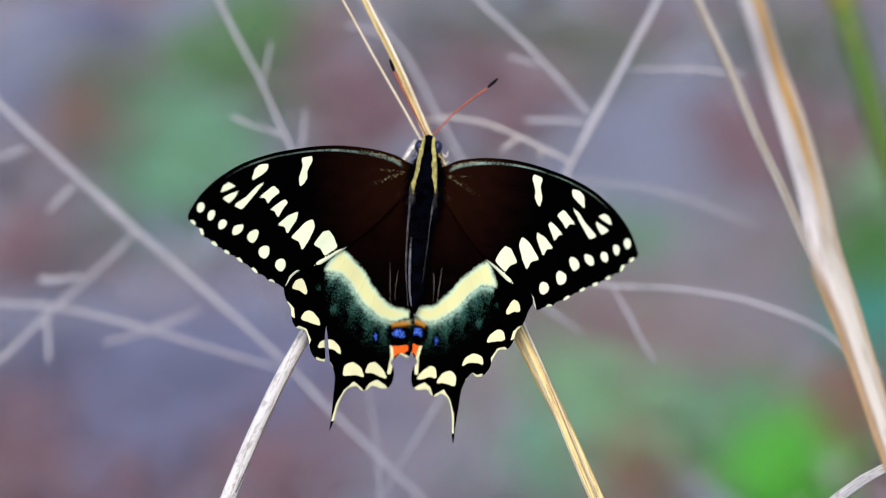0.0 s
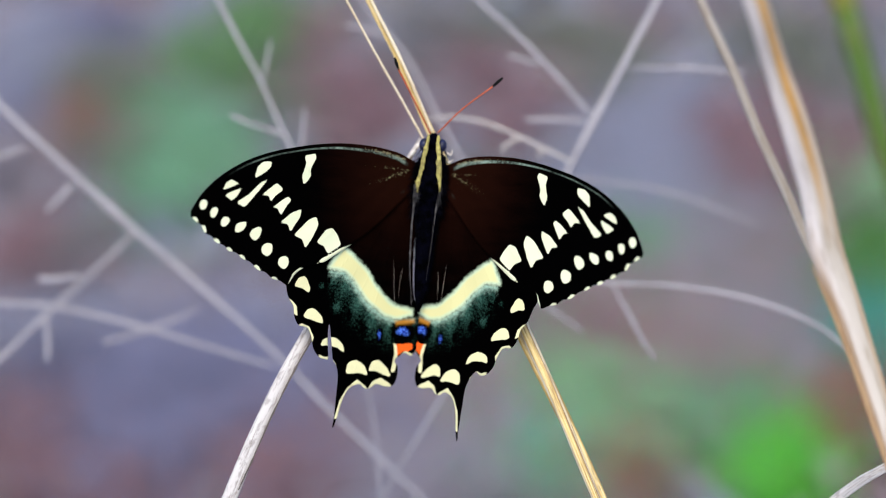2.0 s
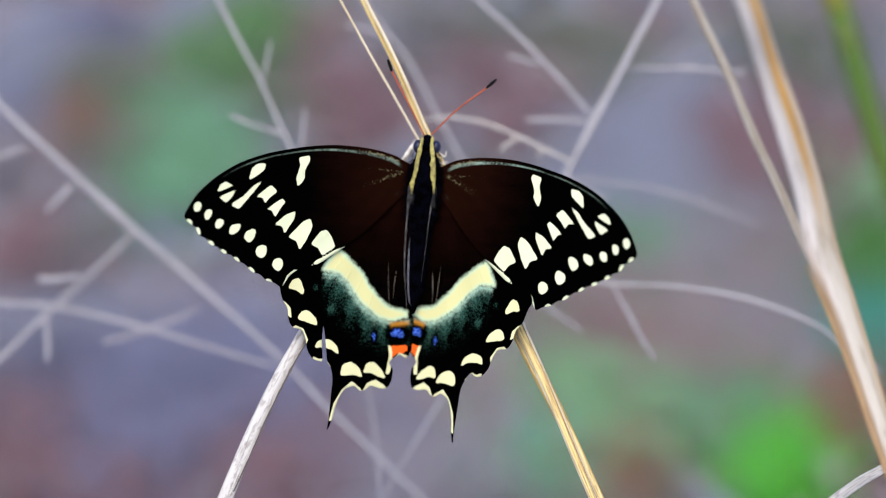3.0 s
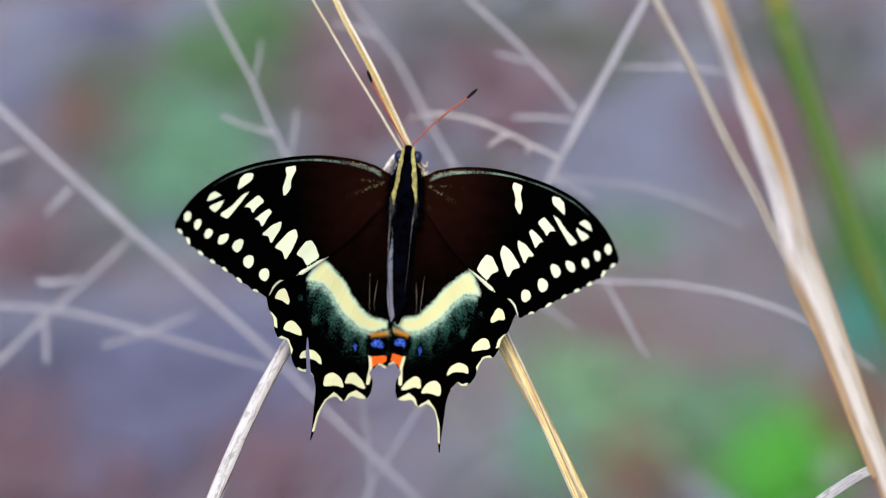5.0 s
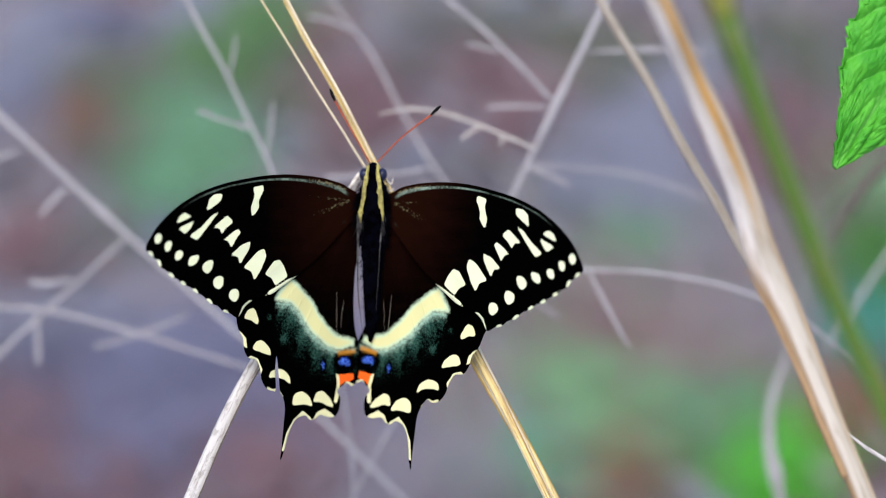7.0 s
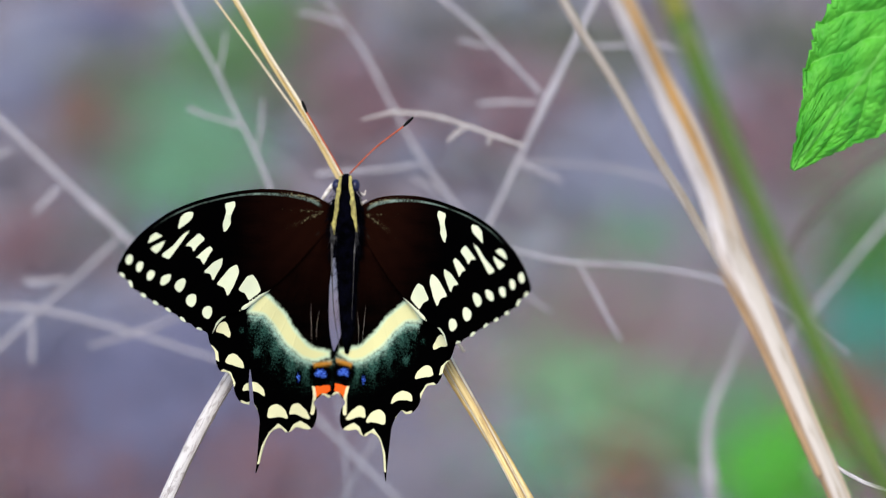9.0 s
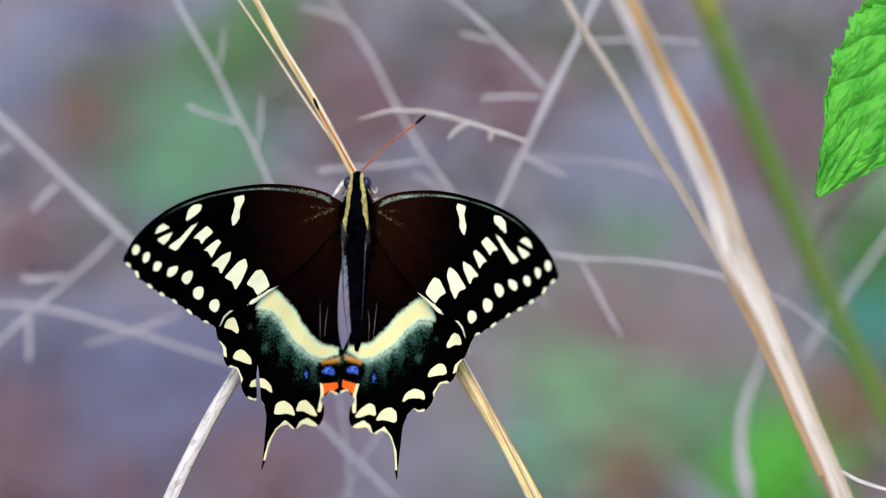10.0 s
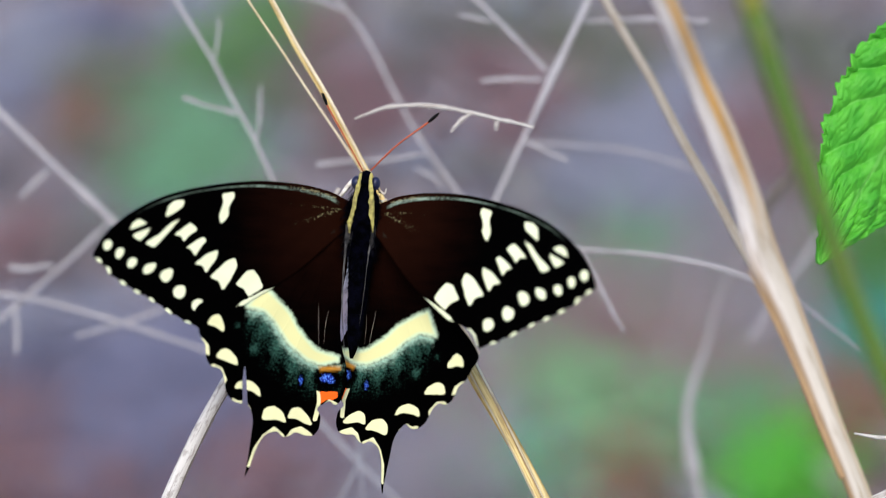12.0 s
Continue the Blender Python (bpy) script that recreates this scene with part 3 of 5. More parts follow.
arching = plant("dry_weed", (-9.5, 59.6, 635), "faint arching dry weed far out of focus", "dry stalk", "dry weeds behind")
stem(arching, "stalk", [(-45.5, 110.4, 635), (-29.1, 83.7, 635), (-23.9, 74.7, 635), (-16.2, 64.7, 635), (-9.5, 55.3, 635), (-1.5, 40.6, 635), (6.2, 26.9, 635), (16.5, 12.2, 635), (26.0, 0.2, 635)], (0.82, 0.98, 1.11, 1.15, 0.98), GREY, wobble=0.16, seed=18)
stem(arching, "side_twig", [(-29.8, 67.9, 632), (-23.0, 66.7, 632), (-16.1, 63.9, 632)], (0.77, 1.12, 0.84), GREY, wobble=0.16, seed=19)
stem(arching, "side_twig", [(-22.2, 18.1, 612), (-13.9, 19.1, 612), (-2.3, 19.7, 612), (8.5, 21.4, 612)], (1.88, 1.32, 1.12, 0.70), GREY, wobble=0.16, seed=20)
stem(arching, "side_twig", [(4.8, 18.2, 632), (9.6, 15.6, 632), (13.4, 11.8, 632)], (0.63, 0.98, 0.70), GREY, wobble=0.16, seed=21)

spiky = plant("dry_twig", (-3.8, 36.9, 590), "pale knotted dry twig with thorn-like spurs", "dry twig", "dry weeds behind")
stem(spiky, "twig", [(-6.1, 36.2, 590), (2.2, 37.1, 590), (9.0, 36.2, 590), (19.3, 32.3, 590), (28.2, 28.3, 590), (36.6, 24.4, 590)], (0.5, 0.9, 1.0, 1.1, 1.1, 0.8), PALE_TWIG, wobble=0.16, seed=22)
stem(spiky, "spur", [(16.4, 27.8, 590), (19.0, 29.7, 590), (22.5, 31.2, 590)], (0.7, 1.2, 0.7), PALE_TWIG, wobble=0.12, seed=23)
stem(spiky, "spur", [(27.3, 25.8, 590), (27.8, 26.9, 590), (28.2, 28.4, 590)], (1.0, 1.2, 0.7), PALE_TWIG, wobble=0.12, seed=24)

low = plant("dry_weed", (59.0, -30.2, 590), "drooping pale dry twig with one side shoot", "dry stalk", "dry weeds behind")
stem(low, "twig", [(23.4, -4.6, 590), (34.6, -7.8, 590), (47.3, -9.9, 590), (64.9, -10.7, 590), (80.9, -13.1, 590), (96.9, -17.8, 590), (106.5, -22.2, 590), (116.1, -29.4, 590), (124.1, -35.0, 590)], (0.72, 0.95, 0.99, 1.17, 0.90, 0.72), GREY, wobble=0.12, seed=25)
stem(low, "side_shoot", [(47.7, -9.4, 590), (52.1, -17.4, 590), (56.1, -24.6, 590), (60.1, -31.8, 590)], (0.90, 0.99, 0.90, 0.63), GREY, wobble=0.16, seed=26)
stem(low, "side_shoot", [(24.4, -13.2, 617), (31.1, -17.4, 617), (41.2, -24.6, 617)], (0.92, 1.22, 0.77), GREY, wobble=0.16, seed=28)

# ---- stalks that carry the butterfly ----
gold = plant("grass_stalk", (18.5, -20.6, 506), "golden dry grass stalk under the butterfly", "grass stalk", "stalks under the butterfly")
stem(gold, "stalk", [(-33.50, 90.70, 506.0), (-22.20, 67.40, 506.0), (-18.70, 59.50, 506.0), (-12.20, 46.80, 506.0), (-3.70, 27.60, 506.0), (7.64, 2.88, 502.0), (18.01, -20.05, 492.5), (26.78, -37.84, 491.0), (36.10, -57.74, 491.0)], (1.3, 1.4, 1.5, 1.7, 2.2, 3.3, 3.8, 3.3, 2.7), GOLD, True, flat=0.6, groove=0.22, seed=30, sides=14)
stem(gold, "sheath", [(16.34, -13.89, 493.1), (18.79, -19.86, 490.6), (22.92, -29.04, 489.5), (27.75, -40.26, 489.0), (32.31, -51.62, 489.0), (36.87, -62.19, 489.0)], (3.0, 2.9, 2.7, 2.5, 2.3, 2.2), STRAW, flat=0.5, groove=0.12, seed=31)
stem(gold, "groove", [(16.14, -13.89, 492.4), (18.59, -19.76, 489.9), (22.82, -29.04, 488.8), (27.55, -40.26, 488.3), (32.21, -51.52, 488.3), (36.67, -62.09, 488.3)], (1.2, 1.7, 1.6, 1.4, 1.3, 1.2), GOLD, flat=0.4, seed=49, label="golden groove along the sheath")
stem(gold, "split", [(17.12, -13.89, 492.4), (19.57, -19.76, 489.9), (23.70, -29.04, 488.8), (28.43, -40.26, 488.3), (33.08, -51.52, 488.3), (37.64, -62.09, 488.3)], (0.1, 0.25, 0.25, 0.2, 0.2, 0.1), RUSSET_EDGE, flat=0.6, seed=51, label="brown split along the sheath")
stem(gold, "rib", [(-32.7, 90.7, 504), (-21.5, 67.2, 504), (-17.9, 59.4, 504), (-11.6, 46.9, 504), (-6.0, 34.3, 504), (-3.6, 28.2, 504)], (0.5, 0.6, 0.7, 0.7, 0.6), STRAW, flat=0.5, seed=44)
thin = plant("grass_stalk", (-5.8, 27.2, 507), "hair-thin pale dry grass stalk", "grass stalk", "stalks under the butterfly")
stem(thin, "stalk", [(-41.1, 90.9, 507), (-28.3, 67.5, 507), (-23.9, 59.7, 507), (-17.0, 47.1, 507), (-10.9, 36.4, 507), (-5.8, 27.2, 507), (2.2, 12.5, 507), (11.8, -5.4, 507), (19.4, -19.8, 507)], (0.5, 0.5, 0.55, 0.6, 0.7), STRAW, seed=32)
pale = plant("grass_stalk", (-33.9, -20.4, 506), "weathered ash-pale dry grass stalk", "grass stalk", "stalks under the butterfly")
stem(pale, "stalk", [(-6.60, 26.50, 505.9), (-11.47, 17.95, 504.5), (-19.64, 2.88, 502.0), (-26.81, -9.33, 497.0), (-32.61, -19.86, 492.6), (-39.12, -31.84, 491.2), (-44.73, -43.76, 491.0), (-50.46, -57.74, 491.0)], (1.2, 2.0, 2.4, 2.6, 3.2, 3.5, 3.6, 3.9), ASH, True, flat=0.6, groove=0.25, seed=33, sides=14)
# dark strip for the right edge: brown marks plus shade put in as colour
stem(pale, "shaded_edge", [(-31.24, -20.92, 491.7), (-35.17, -27.79, 491.0), (-39.49, -36.39, 490.3), (-44.15, -46.67, 490.3), (-48.81, -57.25, 490.3)], (0.2, 0.35, 0.4, 0.35, 0.3), BROWN, flat=0.6, wobble=0.25, seed=52, label="dark edge of brown marks and painted shade")

# ---- tall stalks beside it ----
tall = plant("grass_stalk", (87.4, -30.5, 435), "tall folded tan dry grass blade, ochre and pale along its edges", "grass stalk", "tall stalks beside")
stem(tall, "blade", [(53.2, 57.7, 386), (59.0, 46.3, 396), (64.9, 35.5, 410), (70.7, 23.6, 420), (76.2, 11.1, 430), (79.7, -0.5, 436), (84.5, -12.3, 440), (89.4, -24.9, 443), (93.9, -38.0, 445), (98.2, -49.6, 447)], (4.5, 5.0, 5.4, 6.5, 6.6, 7.4, 7.0, 5.9, 5.2, 5.0), BLADE, True, flat=0.35, groove=0.1, seed=34, sides=20)
stem(tall, "brown_edge", [(76.5, -3.4, 435.5), (80.9, -12.2, 438), (86.4, -24.7, 441), (91.3, -37.8, 443), (95.7, -49.3, 445)], (0.2, 0.8, 1.2, 1.4, 1.4), RUSSET_EDGE, flat=0.6, seed=45, label="brown lower edge")
slim = plant("grass_stalk", (91.4, -31.9, 455), "slim tan dry grass stalk leaning on the tall one", "grass stalk", "tall stalks beside")
stem(slim, "stalk", [(39.8, 73.8, 412), (49.2, 56.3, 423), (52.4, 50.2, 427), (59.8, 37.9, 436), (67.0, 24.2, 445), (74.5, 11.2, 453), (80.2, 0.1, 458), (88.6, -14.9, 460), (95.6, -32.5, 463), (102.0, -51.7, 466), (104.5, -58.1, 467)], (1.9, 2.0, 2.4, 2.4, 2.5, 2.4), TAN, True, flat=0.7, groove=0.2, seed=37)
fresh = plant("green_stalk", (77.7, -5.4, 335), "fresh green plant stem, blurred in front", "plant stem")
stem(fresh, "stalk", [(64.3, 38.8, 335), (66.8, 30.1, 335), (70.5, 17.3, 335), (74.1, 6.0, 335), (77.7, -5.4, 335), (82.3, -18.1, 335), (87.3, -31.7, 335), (91.4, -41.7, 335)], (4.0, 3.8, 3.5, 3.3, 3.1), GREEN, True, seed=38)
stem(fresh, "withered_top", [(59.1, 60.0, 335), (62.7, 45.5, 335), (63.9, 40.1, 335), (64.8, 37.1, 335)], (3.2, 4.0, 4.4, 3.6), OLIVE, seed=42, label="yellow-brown withered top")
blade = plant("withered_grass", (93.8, -61.6, 690), "curved pale dry grass blade, dark towards its end", "grass blade")
stem(blade, "blade", [(120.5, 0.2, 690), (113.0, -8.8, 690), (106.3, -22.3, 690), (101.2, -37.3, 690), (95.1, -52.3, 690), (93.0, -65.4, 690), (94.8, -81.2, 690)], (0.47, 0.59, 0.83, 1.53, 3.30, 3.54, 3.07), DIM, True, flat=0.4, wobble=0.12, seed=39)
stem(blade, "dark_tip", [(174.9, 44.1, 689), (161.8, 38.5, 689), (146.4, 29.1, 689), (133.8, 18.9, 689), (124.4, 8.6, 689), (117.3, -3.2, 689)], (2.4, 2.8, 3.2, 3.6, 3.4, 2.0), BROWN, wobble=0.06, seed=43, label="dark brown arched tip")
stem(blade, "side_twig", [(164.3, 21.4, 708), (150.4, 4.4, 708), (139.4, -9.4, 708), (128.9, -22.9, 708), (117.9, -38.2, 708)], (1.30, 1.65, 1.77, 1.65, 1.30), GREY, wobble=0.1, seed=46)
curl = plant("dry_tendril", (89.1, -49.0, 490), "thin pale curled dry tendril", "tendril")
stem(curl, "tendril", [(88.9, -48.5, 490), (91.8, -50.6, 490), (95.8, -53.3, 490), (102.4, -55.9, 490), (113.7, -59.0, 490), (124.3, -61.6, 490)], (0.5, 1.0, 1.1, 0.9, 0.9), ASH, True, seed=40)
stub = plant("grass_stub", (94.5, -57.3, 490), "short pale broken grass blade", "grass blade")
stem(stub, "blade", [(113.7, -46.4, 490), (103.1, -51.9, 490), (98.8, -54.3, 490), (94.5, -57.3, 490), (91.1, -59.9, 490)], (1.8, 2.4, 2.6, 2.6), ASH, True, flat=0.4, seed=41)


# ---- the toothed leaf ----
def build_leaf():
    """A heart-based leaf with a toothed edge: midrib from base to tip, side veins, puckered between them."""
    root = plant("leaf", (85.3, 17.8, 500), "bright green toothed leaf with sunken veins", "leaf")
    bm = bmesh.new()
    lay = bm.verts.layers.float.new("vein")
    n, k = 150, 96
    length = 0.068
    axis = Vector((0.62, 0.785, 0)).normalized()
    across = Vector((-axis.y, axis.x, 0))
    rows = []
    for i in range(n + 1):
        s = i / n
        width = np.interp(s, (0, 0.04, 0.1, 0.2, 0.32, 0.44, 0.56, 0.70, 0.78, 0.85, 0.92, 0.97, 1), (0.0003, 0.0022, 0.0043, 0.0082, 0.0131, 0.0164, 0.0177, 0.0184, 0.0175, 0.0152, 0.0110, 0.0060, 0.0006))
        saw = (s * 23 + 0.3 * math.sin(s * 31)) % 1
        tooth = 1 + (0.07 * saw - 0.03) * min(1, 4 * (1 - s)) + 0.02 * math.sin(s * 47)
        row = []
        for j in range(k + 1):
            t = j / k * 2 - 1
            edge = width * (tooth if abs(t) > 0.85 else 1)
            x = t * edge
            phase = (s + 0.33 * abs(t)) * 6.5 + 0.25 * noise.noise((s * 6, t * 3, 8.0))
            ridge = abs((phase % 1) - 0.5) * 2
            vein = max(0.0, 1 - (1 - ridge) / 0.16) if abs(t) > 0.02 else 1.0
            vein = max(vein, 1 - abs(t) * width / 0.0011)
            fine = abs(((phase * 3 + t * 9 + 0.8 * noise.noise((s * 14, t * 9, 3.0))) % 1) - 0.5) * 2
            z = 0.0014 * (1 - ridge ** 2) * min(1, abs(t) * 3) + 0.0006 * fine * (1 - ridge ** 4) * min(1, abs(t) * 3) + (0.005 * t if t > 0 else 0.013 * t) * width / 0.0184 - 0.004 * s
            z += 0.0012 * noise.noise((s * 9, t * 5, 2.0)) + 0.0004 * noise.noise((s * 34, t * 16, 5.0))
            v = bm.verts.new(axis * (s * length) + across * x + Vector((0, 0, z)))
            v[lay] = vein
            row.append(v)
        rows.append(row)
    for i in range(n):
        for j in range(k):
            bm.faces.new((rows[i][j], rows[i][j + 1], rows[i + 1][j + 1], rows[i + 1][j]))
    ob = part("lamina", bm, LEAF, root)
    solid = ob.modifiers.new("thick", "SOLIDIFY")
    solid.thickness = 0.0003
    end = axis * length
    ps = [root.matrix_world @ Vector(p) for p in (end * 0.97, end * 1.25 + Vector((0.004, 0.002, -0.01)), end * 1.6 + Vector((0.02, 0, -0.03)))]
    inv = root.matrix_world.inverted()
    part("leaf_stalk", tube([inv @ p for p in rooted(ps, 0.4)], [0.0016, 0.0018, 0.0022, 0.003], n=50, seed=50), GREEN, root)
    return root


leaf = build_leaf()


# ---- the butterfly ----
def sd_poly(p, poly):
    """Signed distance of points to a closed outline, positive inside."""
    poly = np.array(poly, float)
    best, inside = np.full(len(p), 1e9), np.zeros(len(p), bool)
    for a, b in zip(poly, np.roll(poly, -1, axis=0)):
        e, w = b - a, p - a
        f = np.clip((w @ e) / (e @ e + 1e-12), 0, 1)
        best = np.minimum(best, np.linalg.norm(w - f[:, None] * e, axis=1))
        cond = (a[1] <= p[:, 1]) != (b[1] <= p[:, 1])
        xs = a[0] + (p[:, 1] - a[1]) / np.where(abs(b[1] - a[1]) < 1e-9, 1e-9, b[1] - a[1]) * (b[0] - a[0])
        inside ^= cond & (p[:, 0] < xs)
    return np.where(inside, best, -best)


def rounded(poly, cut=0.12):
    """The outline with its corners cut soft."""
    p = np.array(poly, float)
    for _ in range(2):
        q = np.roll(p, -1, axis=0)
        p = np.stack([p * (1 - cut) + q * cut, p * cut + q * (1 - cut)], 1).reshape(-1, 2)
    return p


def closed_line(pts, step=0.45):
    p = np.array(pts, float)
    n = len(p)
    out = []
    for i in range(n):
        a, b, c, d = p[i - 1], p[i], p[(i + 1) % n], p[(i + 2) % n]
        m = max(2, int(np.linalg.norm(c - b) / step))
        for f in np.arange(m) / m:
            out.append(0.5 * (2 * b + (c - a) * f + (2 * a - 5 * b + 4 * c - d) * f * f + (3 * b - a - 3 * c + d) * f ** 3))
    return np.array(out)


def oval(x, y, a, b, turn):
    c, s = math.cos(radians(turn)), math.sin(radians(turn))
    return [(x + a * math.cos(k) * c - b * math.sin(k) * s, y + a * math.cos(k) * s + b * math.sin(k) * c) for k in np.linspace(0, 2 * math.pi, 14)[:-1]]


def wing(name, outline, fields, camber, mat, mirror, parent, hinge, label, skew=None):
    """A wing sheet (millimetres from the hinge: u outward, v towards the head), meshed inside its outline, with the pattern's fields."""
    edge = closed_line(outline)
    lo, hi = edge.min(0), edge.max(0)
    gx, gy = np.meshgrid(np.arange(lo[0], hi[0], 0.5), np.arange(lo[1], hi[1], 0.5))
    g = np.stack([gx.ravel() + 0.25 * (np.arange(gx.size) // gx.shape[1] % 2), gy.ravel()], 1)
    g = g[sd_poly(g, edge) > 0.22]
    pts = np.vstack([edge, g])
    ne = len(edge)
    vs, _, fs, *_ = geometry.delaunay_2d_cdt([Vector(p) for p in pts], [(i, (i + 1) % ne) for i in range(ne)], [], 1, 1e-5)
    p = np.array([(v.x, v.y) for v in vs])
    z = camber(p)
    sign = 1 if mirror else -1
    flat = p if skew is None else np.c_[p, np.ones(len(p))] @ np.array(skew).T
    me = bpy.data.meshes.new(name)
    me.from_pydata([(sign * a / 1000, b / 1000, c / 1000) for (a, b), c in zip(flat, z)], [], [tuple(f) if sign < 0 else tuple(f)[::-1] for f in fs])
    for key, values in fields(p, edge).items():
        me.attributes.new(key, "FLOAT", "POINT").data.foreach_set("value", np.asarray(values, np.float32))
    me.materials.append(mat)
    for f in me.polygons:
        f.use_smooth = True
    ob = tagged(new(name, me), label)
    ob.parent = parent
    ob.location = (sign * hinge[0] / 1000, hinge[1] / 1000, hinge[2] / 1000)
    solid = ob.modifiers.new("thick", "SOLIDIFY")
    solid.thickness, solid.offset = 0.00012, -1
    return ob


FORE_EDGE = [(-3.9, -6.7), (-1.3, -5.0), (0.8, -4.3), (3.7, -3.3), (8.8, -2.6), (13.8, -2.4), (20.3, -2.6), (26.6, -3.4), (32.8, -4.7), (38.9, -6.3), (44.8, -8.5), (49.1, -10.8), (53.3, -13.8), (56.6, -17.2), (58.5, -20.3), (59.3, -22.4), (58.0, -23.8), (56.3, -24.7), (55.4, -26.2), (53.4, -27.0), (52.3, -28.2), (50.1, -28.7), (48.7, -29.9), (46.5, -30.2), (44.9, -31.4), (42.7, -32.0), (40.7, -33.6), (38.5, -34.1), (36.5, -35.4), (34.3, -35.8), (32.2, -36.5), (30.4, -34.0), (27.6, -32.1), (23.4, -31.0), (19.2, -28.4), (15.8, -26.2), (10.0, -22.1), (3.9, -16.5), (-0.7, -12.4), (-4.0, -11.2)]
FORE_SPOTS = [
    [(25.5, -26.2), (23.0, -23.0), (21.1, -22.5), (19.5, -24.1), (18.3, -26.3), (20.4, -27.7), (21.9, -28.7), (23.1, -27.0)],
    [(31.8, -25.1), (28.0, -21.1), (25.8, -20.2), (25.2, -22.1), (26.6, -25.2), (28.4, -27.9), (29.4, -25.8)],
    [(36.0, -22.5), (32.8, -19.8), (30.3, -18.8), (30.4, -20.7), (32.7, -24.5), (33.6, -22.6)],
    [(38.2, -19.1), (35.5, -17.0), (34.1, -16.3), (33.3, -17.0), (34.5, -18.6), (35.8, -20.9), (36.8, -19.3)],
    [(41.4, -16.6), (37.5, -13.3), (35.5, -14.8), (37.4, -16.3), (38.8, -17.9), (39.4, -16.6)],
]
FORE_TIP_SPOTS = [
    [(39.8, -12.6), (42.0, -13.8), (44.3, -16.3), (47.8, -18.9), (45.6, -19.8), (42.9, -16.7)],
    [(51.7, -16.4), (51.1, -14.7), (49.7, -13.7), (47.4, -14.4), (49.5, -15.5)],
    [(51.1, -17.4), (46.5, -15.2), (47.5, -17.1), (49.0, -18.6)],
    [(43.8, -13.2), (43.2, -10.2), (41.7, -9.0), (39.4, -8.7), (39.8, -10.4), (41.7, -11.8)],
    [(30.7, -6.5), (27.7, -5.7), (27.4, -6.8), (28.3, -8.3), (28.8, -9.6), (28.5, -10.9), (29.2, -12.3), (30.3, -13.3), (31.0, -11.2), (30.6, -9.8), (30.2, -8.2)],
    [(24.8, -31.3), (21.4, -30.3), (17.9, -28.2), (15.2, -25.9), (17.7, -26.7), (20.8, -28.5), (23.5, -29.9)],
    [(32.2, -36.5), (31.1, -33.7), (29.3, -32.3), (26.8, -32.5), (28.0, -33.5), (29.6, -34.1), (30.7, -36.0)],
]
FORE_DOTS = [
    [(57.5, -20.1), (56.8, -18.8), (55.7, -18.7), (54.9, -19.7), (55.8, -21.3), (56.9, -21.3)],
    [(54.5, -22.1), (54.2, -20.7), (52.9, -20.2), (52.1, -20.8), (52.8, -22.6), (53.8, -23.0)],
    [(51.6, -24.1), (51.2, -22.5), (49.9, -22.0), (48.9, -22.8), (49.7, -24.3), (51.0, -24.7)],
    [(47.9, -25.3), (47.5, -23.6), (45.8, -22.9), (44.5, -22.9), (45.0, -24.7), (46.8, -25.8)],
    [(43.9, -26.1), (43.3, -24.5), (41.6, -23.7), (40.3, -24.0), (40.7, -26.1), (42.1, -27.4)],
    [(40.2, -29.7), (40.1, -27.9), (38.3, -27.1), (37.0, -27.5), (37.1, -29.5), (38.4, -30.7)],
    [(35.8, -32.0), (35.2, -30.3), (33.5, -29.8), (32.5, -30.5), (32.5, -32.3), (33.8, -33.3)],
]
FORE_FRINGE = [(57.6, -23.1), (55.4, -25.2), (51.9, -27.5), (48.4, -29.3), (44.9, -31.0), (40.8, -33.1), (35.9, -35.5)]

HIND_EDGE = [(-2.0, -8.6), (4.3, -13.5), (10.5, -18.1), (17.7, -23.7), (25.4, -27.9), (30.7, -31.2), (33.1, -33.9), (32.2, -36.3), (31.1, -39.3), (29.5, -41.3), (28.9, -43.9), (27.6, -45.7), (25.2, -46.2), (23.9, -48.2), (23.1, -50.8), (21.3, -52.8), (19.3, -53.3), (17.8, -52.7), (16.5, -54.1), (15.4, -56.9), (15.4, -61.2), (15.5, -66.5), (15.7, -69.4), (14.8, -67.3), (14.0, -64.1), (13.0, -61.4), (11.5, -59.6), (9.1, -58.9), (7.4, -59.9), (5.7, -59.6), (4.2, -58.7), (1.6, -59.2), (-0.4, -59.0), (-1.6, -57.3), (-1.7, -54.6), (-0.6, -52.9), (-1.9, -51.7), (-3.5, -50.9), (-5.3, -51.6), (-6.7, -49.4), (-7.2, -45.5), (-6.5, -42.1), (-4.8, -38.1), (-3.8, -33.4), (-3.3, -25.2), (-3.6, -19.0)]
HIND_SPOTS = [
    [(30.0, -36.9), (28.9, -34.6), (26.8, -34.1), (25.2, -37.0), (25.6, -38.2), (27.7, -37.0)],
    [(26.9, -43.8), (25.8, -41.9), (24.0, -41.4), (21.5, -43.2), (20.8, -45.2), (23.1, -44.6)],
    [(21.4, -50.4), (20.5, -48.4), (17.3, -47.9), (14.7, -49.5), (14.1, -51.9), (16.1, -50.5), (19.2, -50.1)],
    [(13.5, -56.7), (13.1, -53.9), (10.9, -53.0), (8.3, -54.1), (6.7, -56.9), (9.7, -56.2)],
    [(7.1, -55.8), (6.1, -53.2), (4.1, -52.8), (1.4, -54.7), (-0.2, -57.0), (2.2, -56.5), (4.8, -55.5)],
]
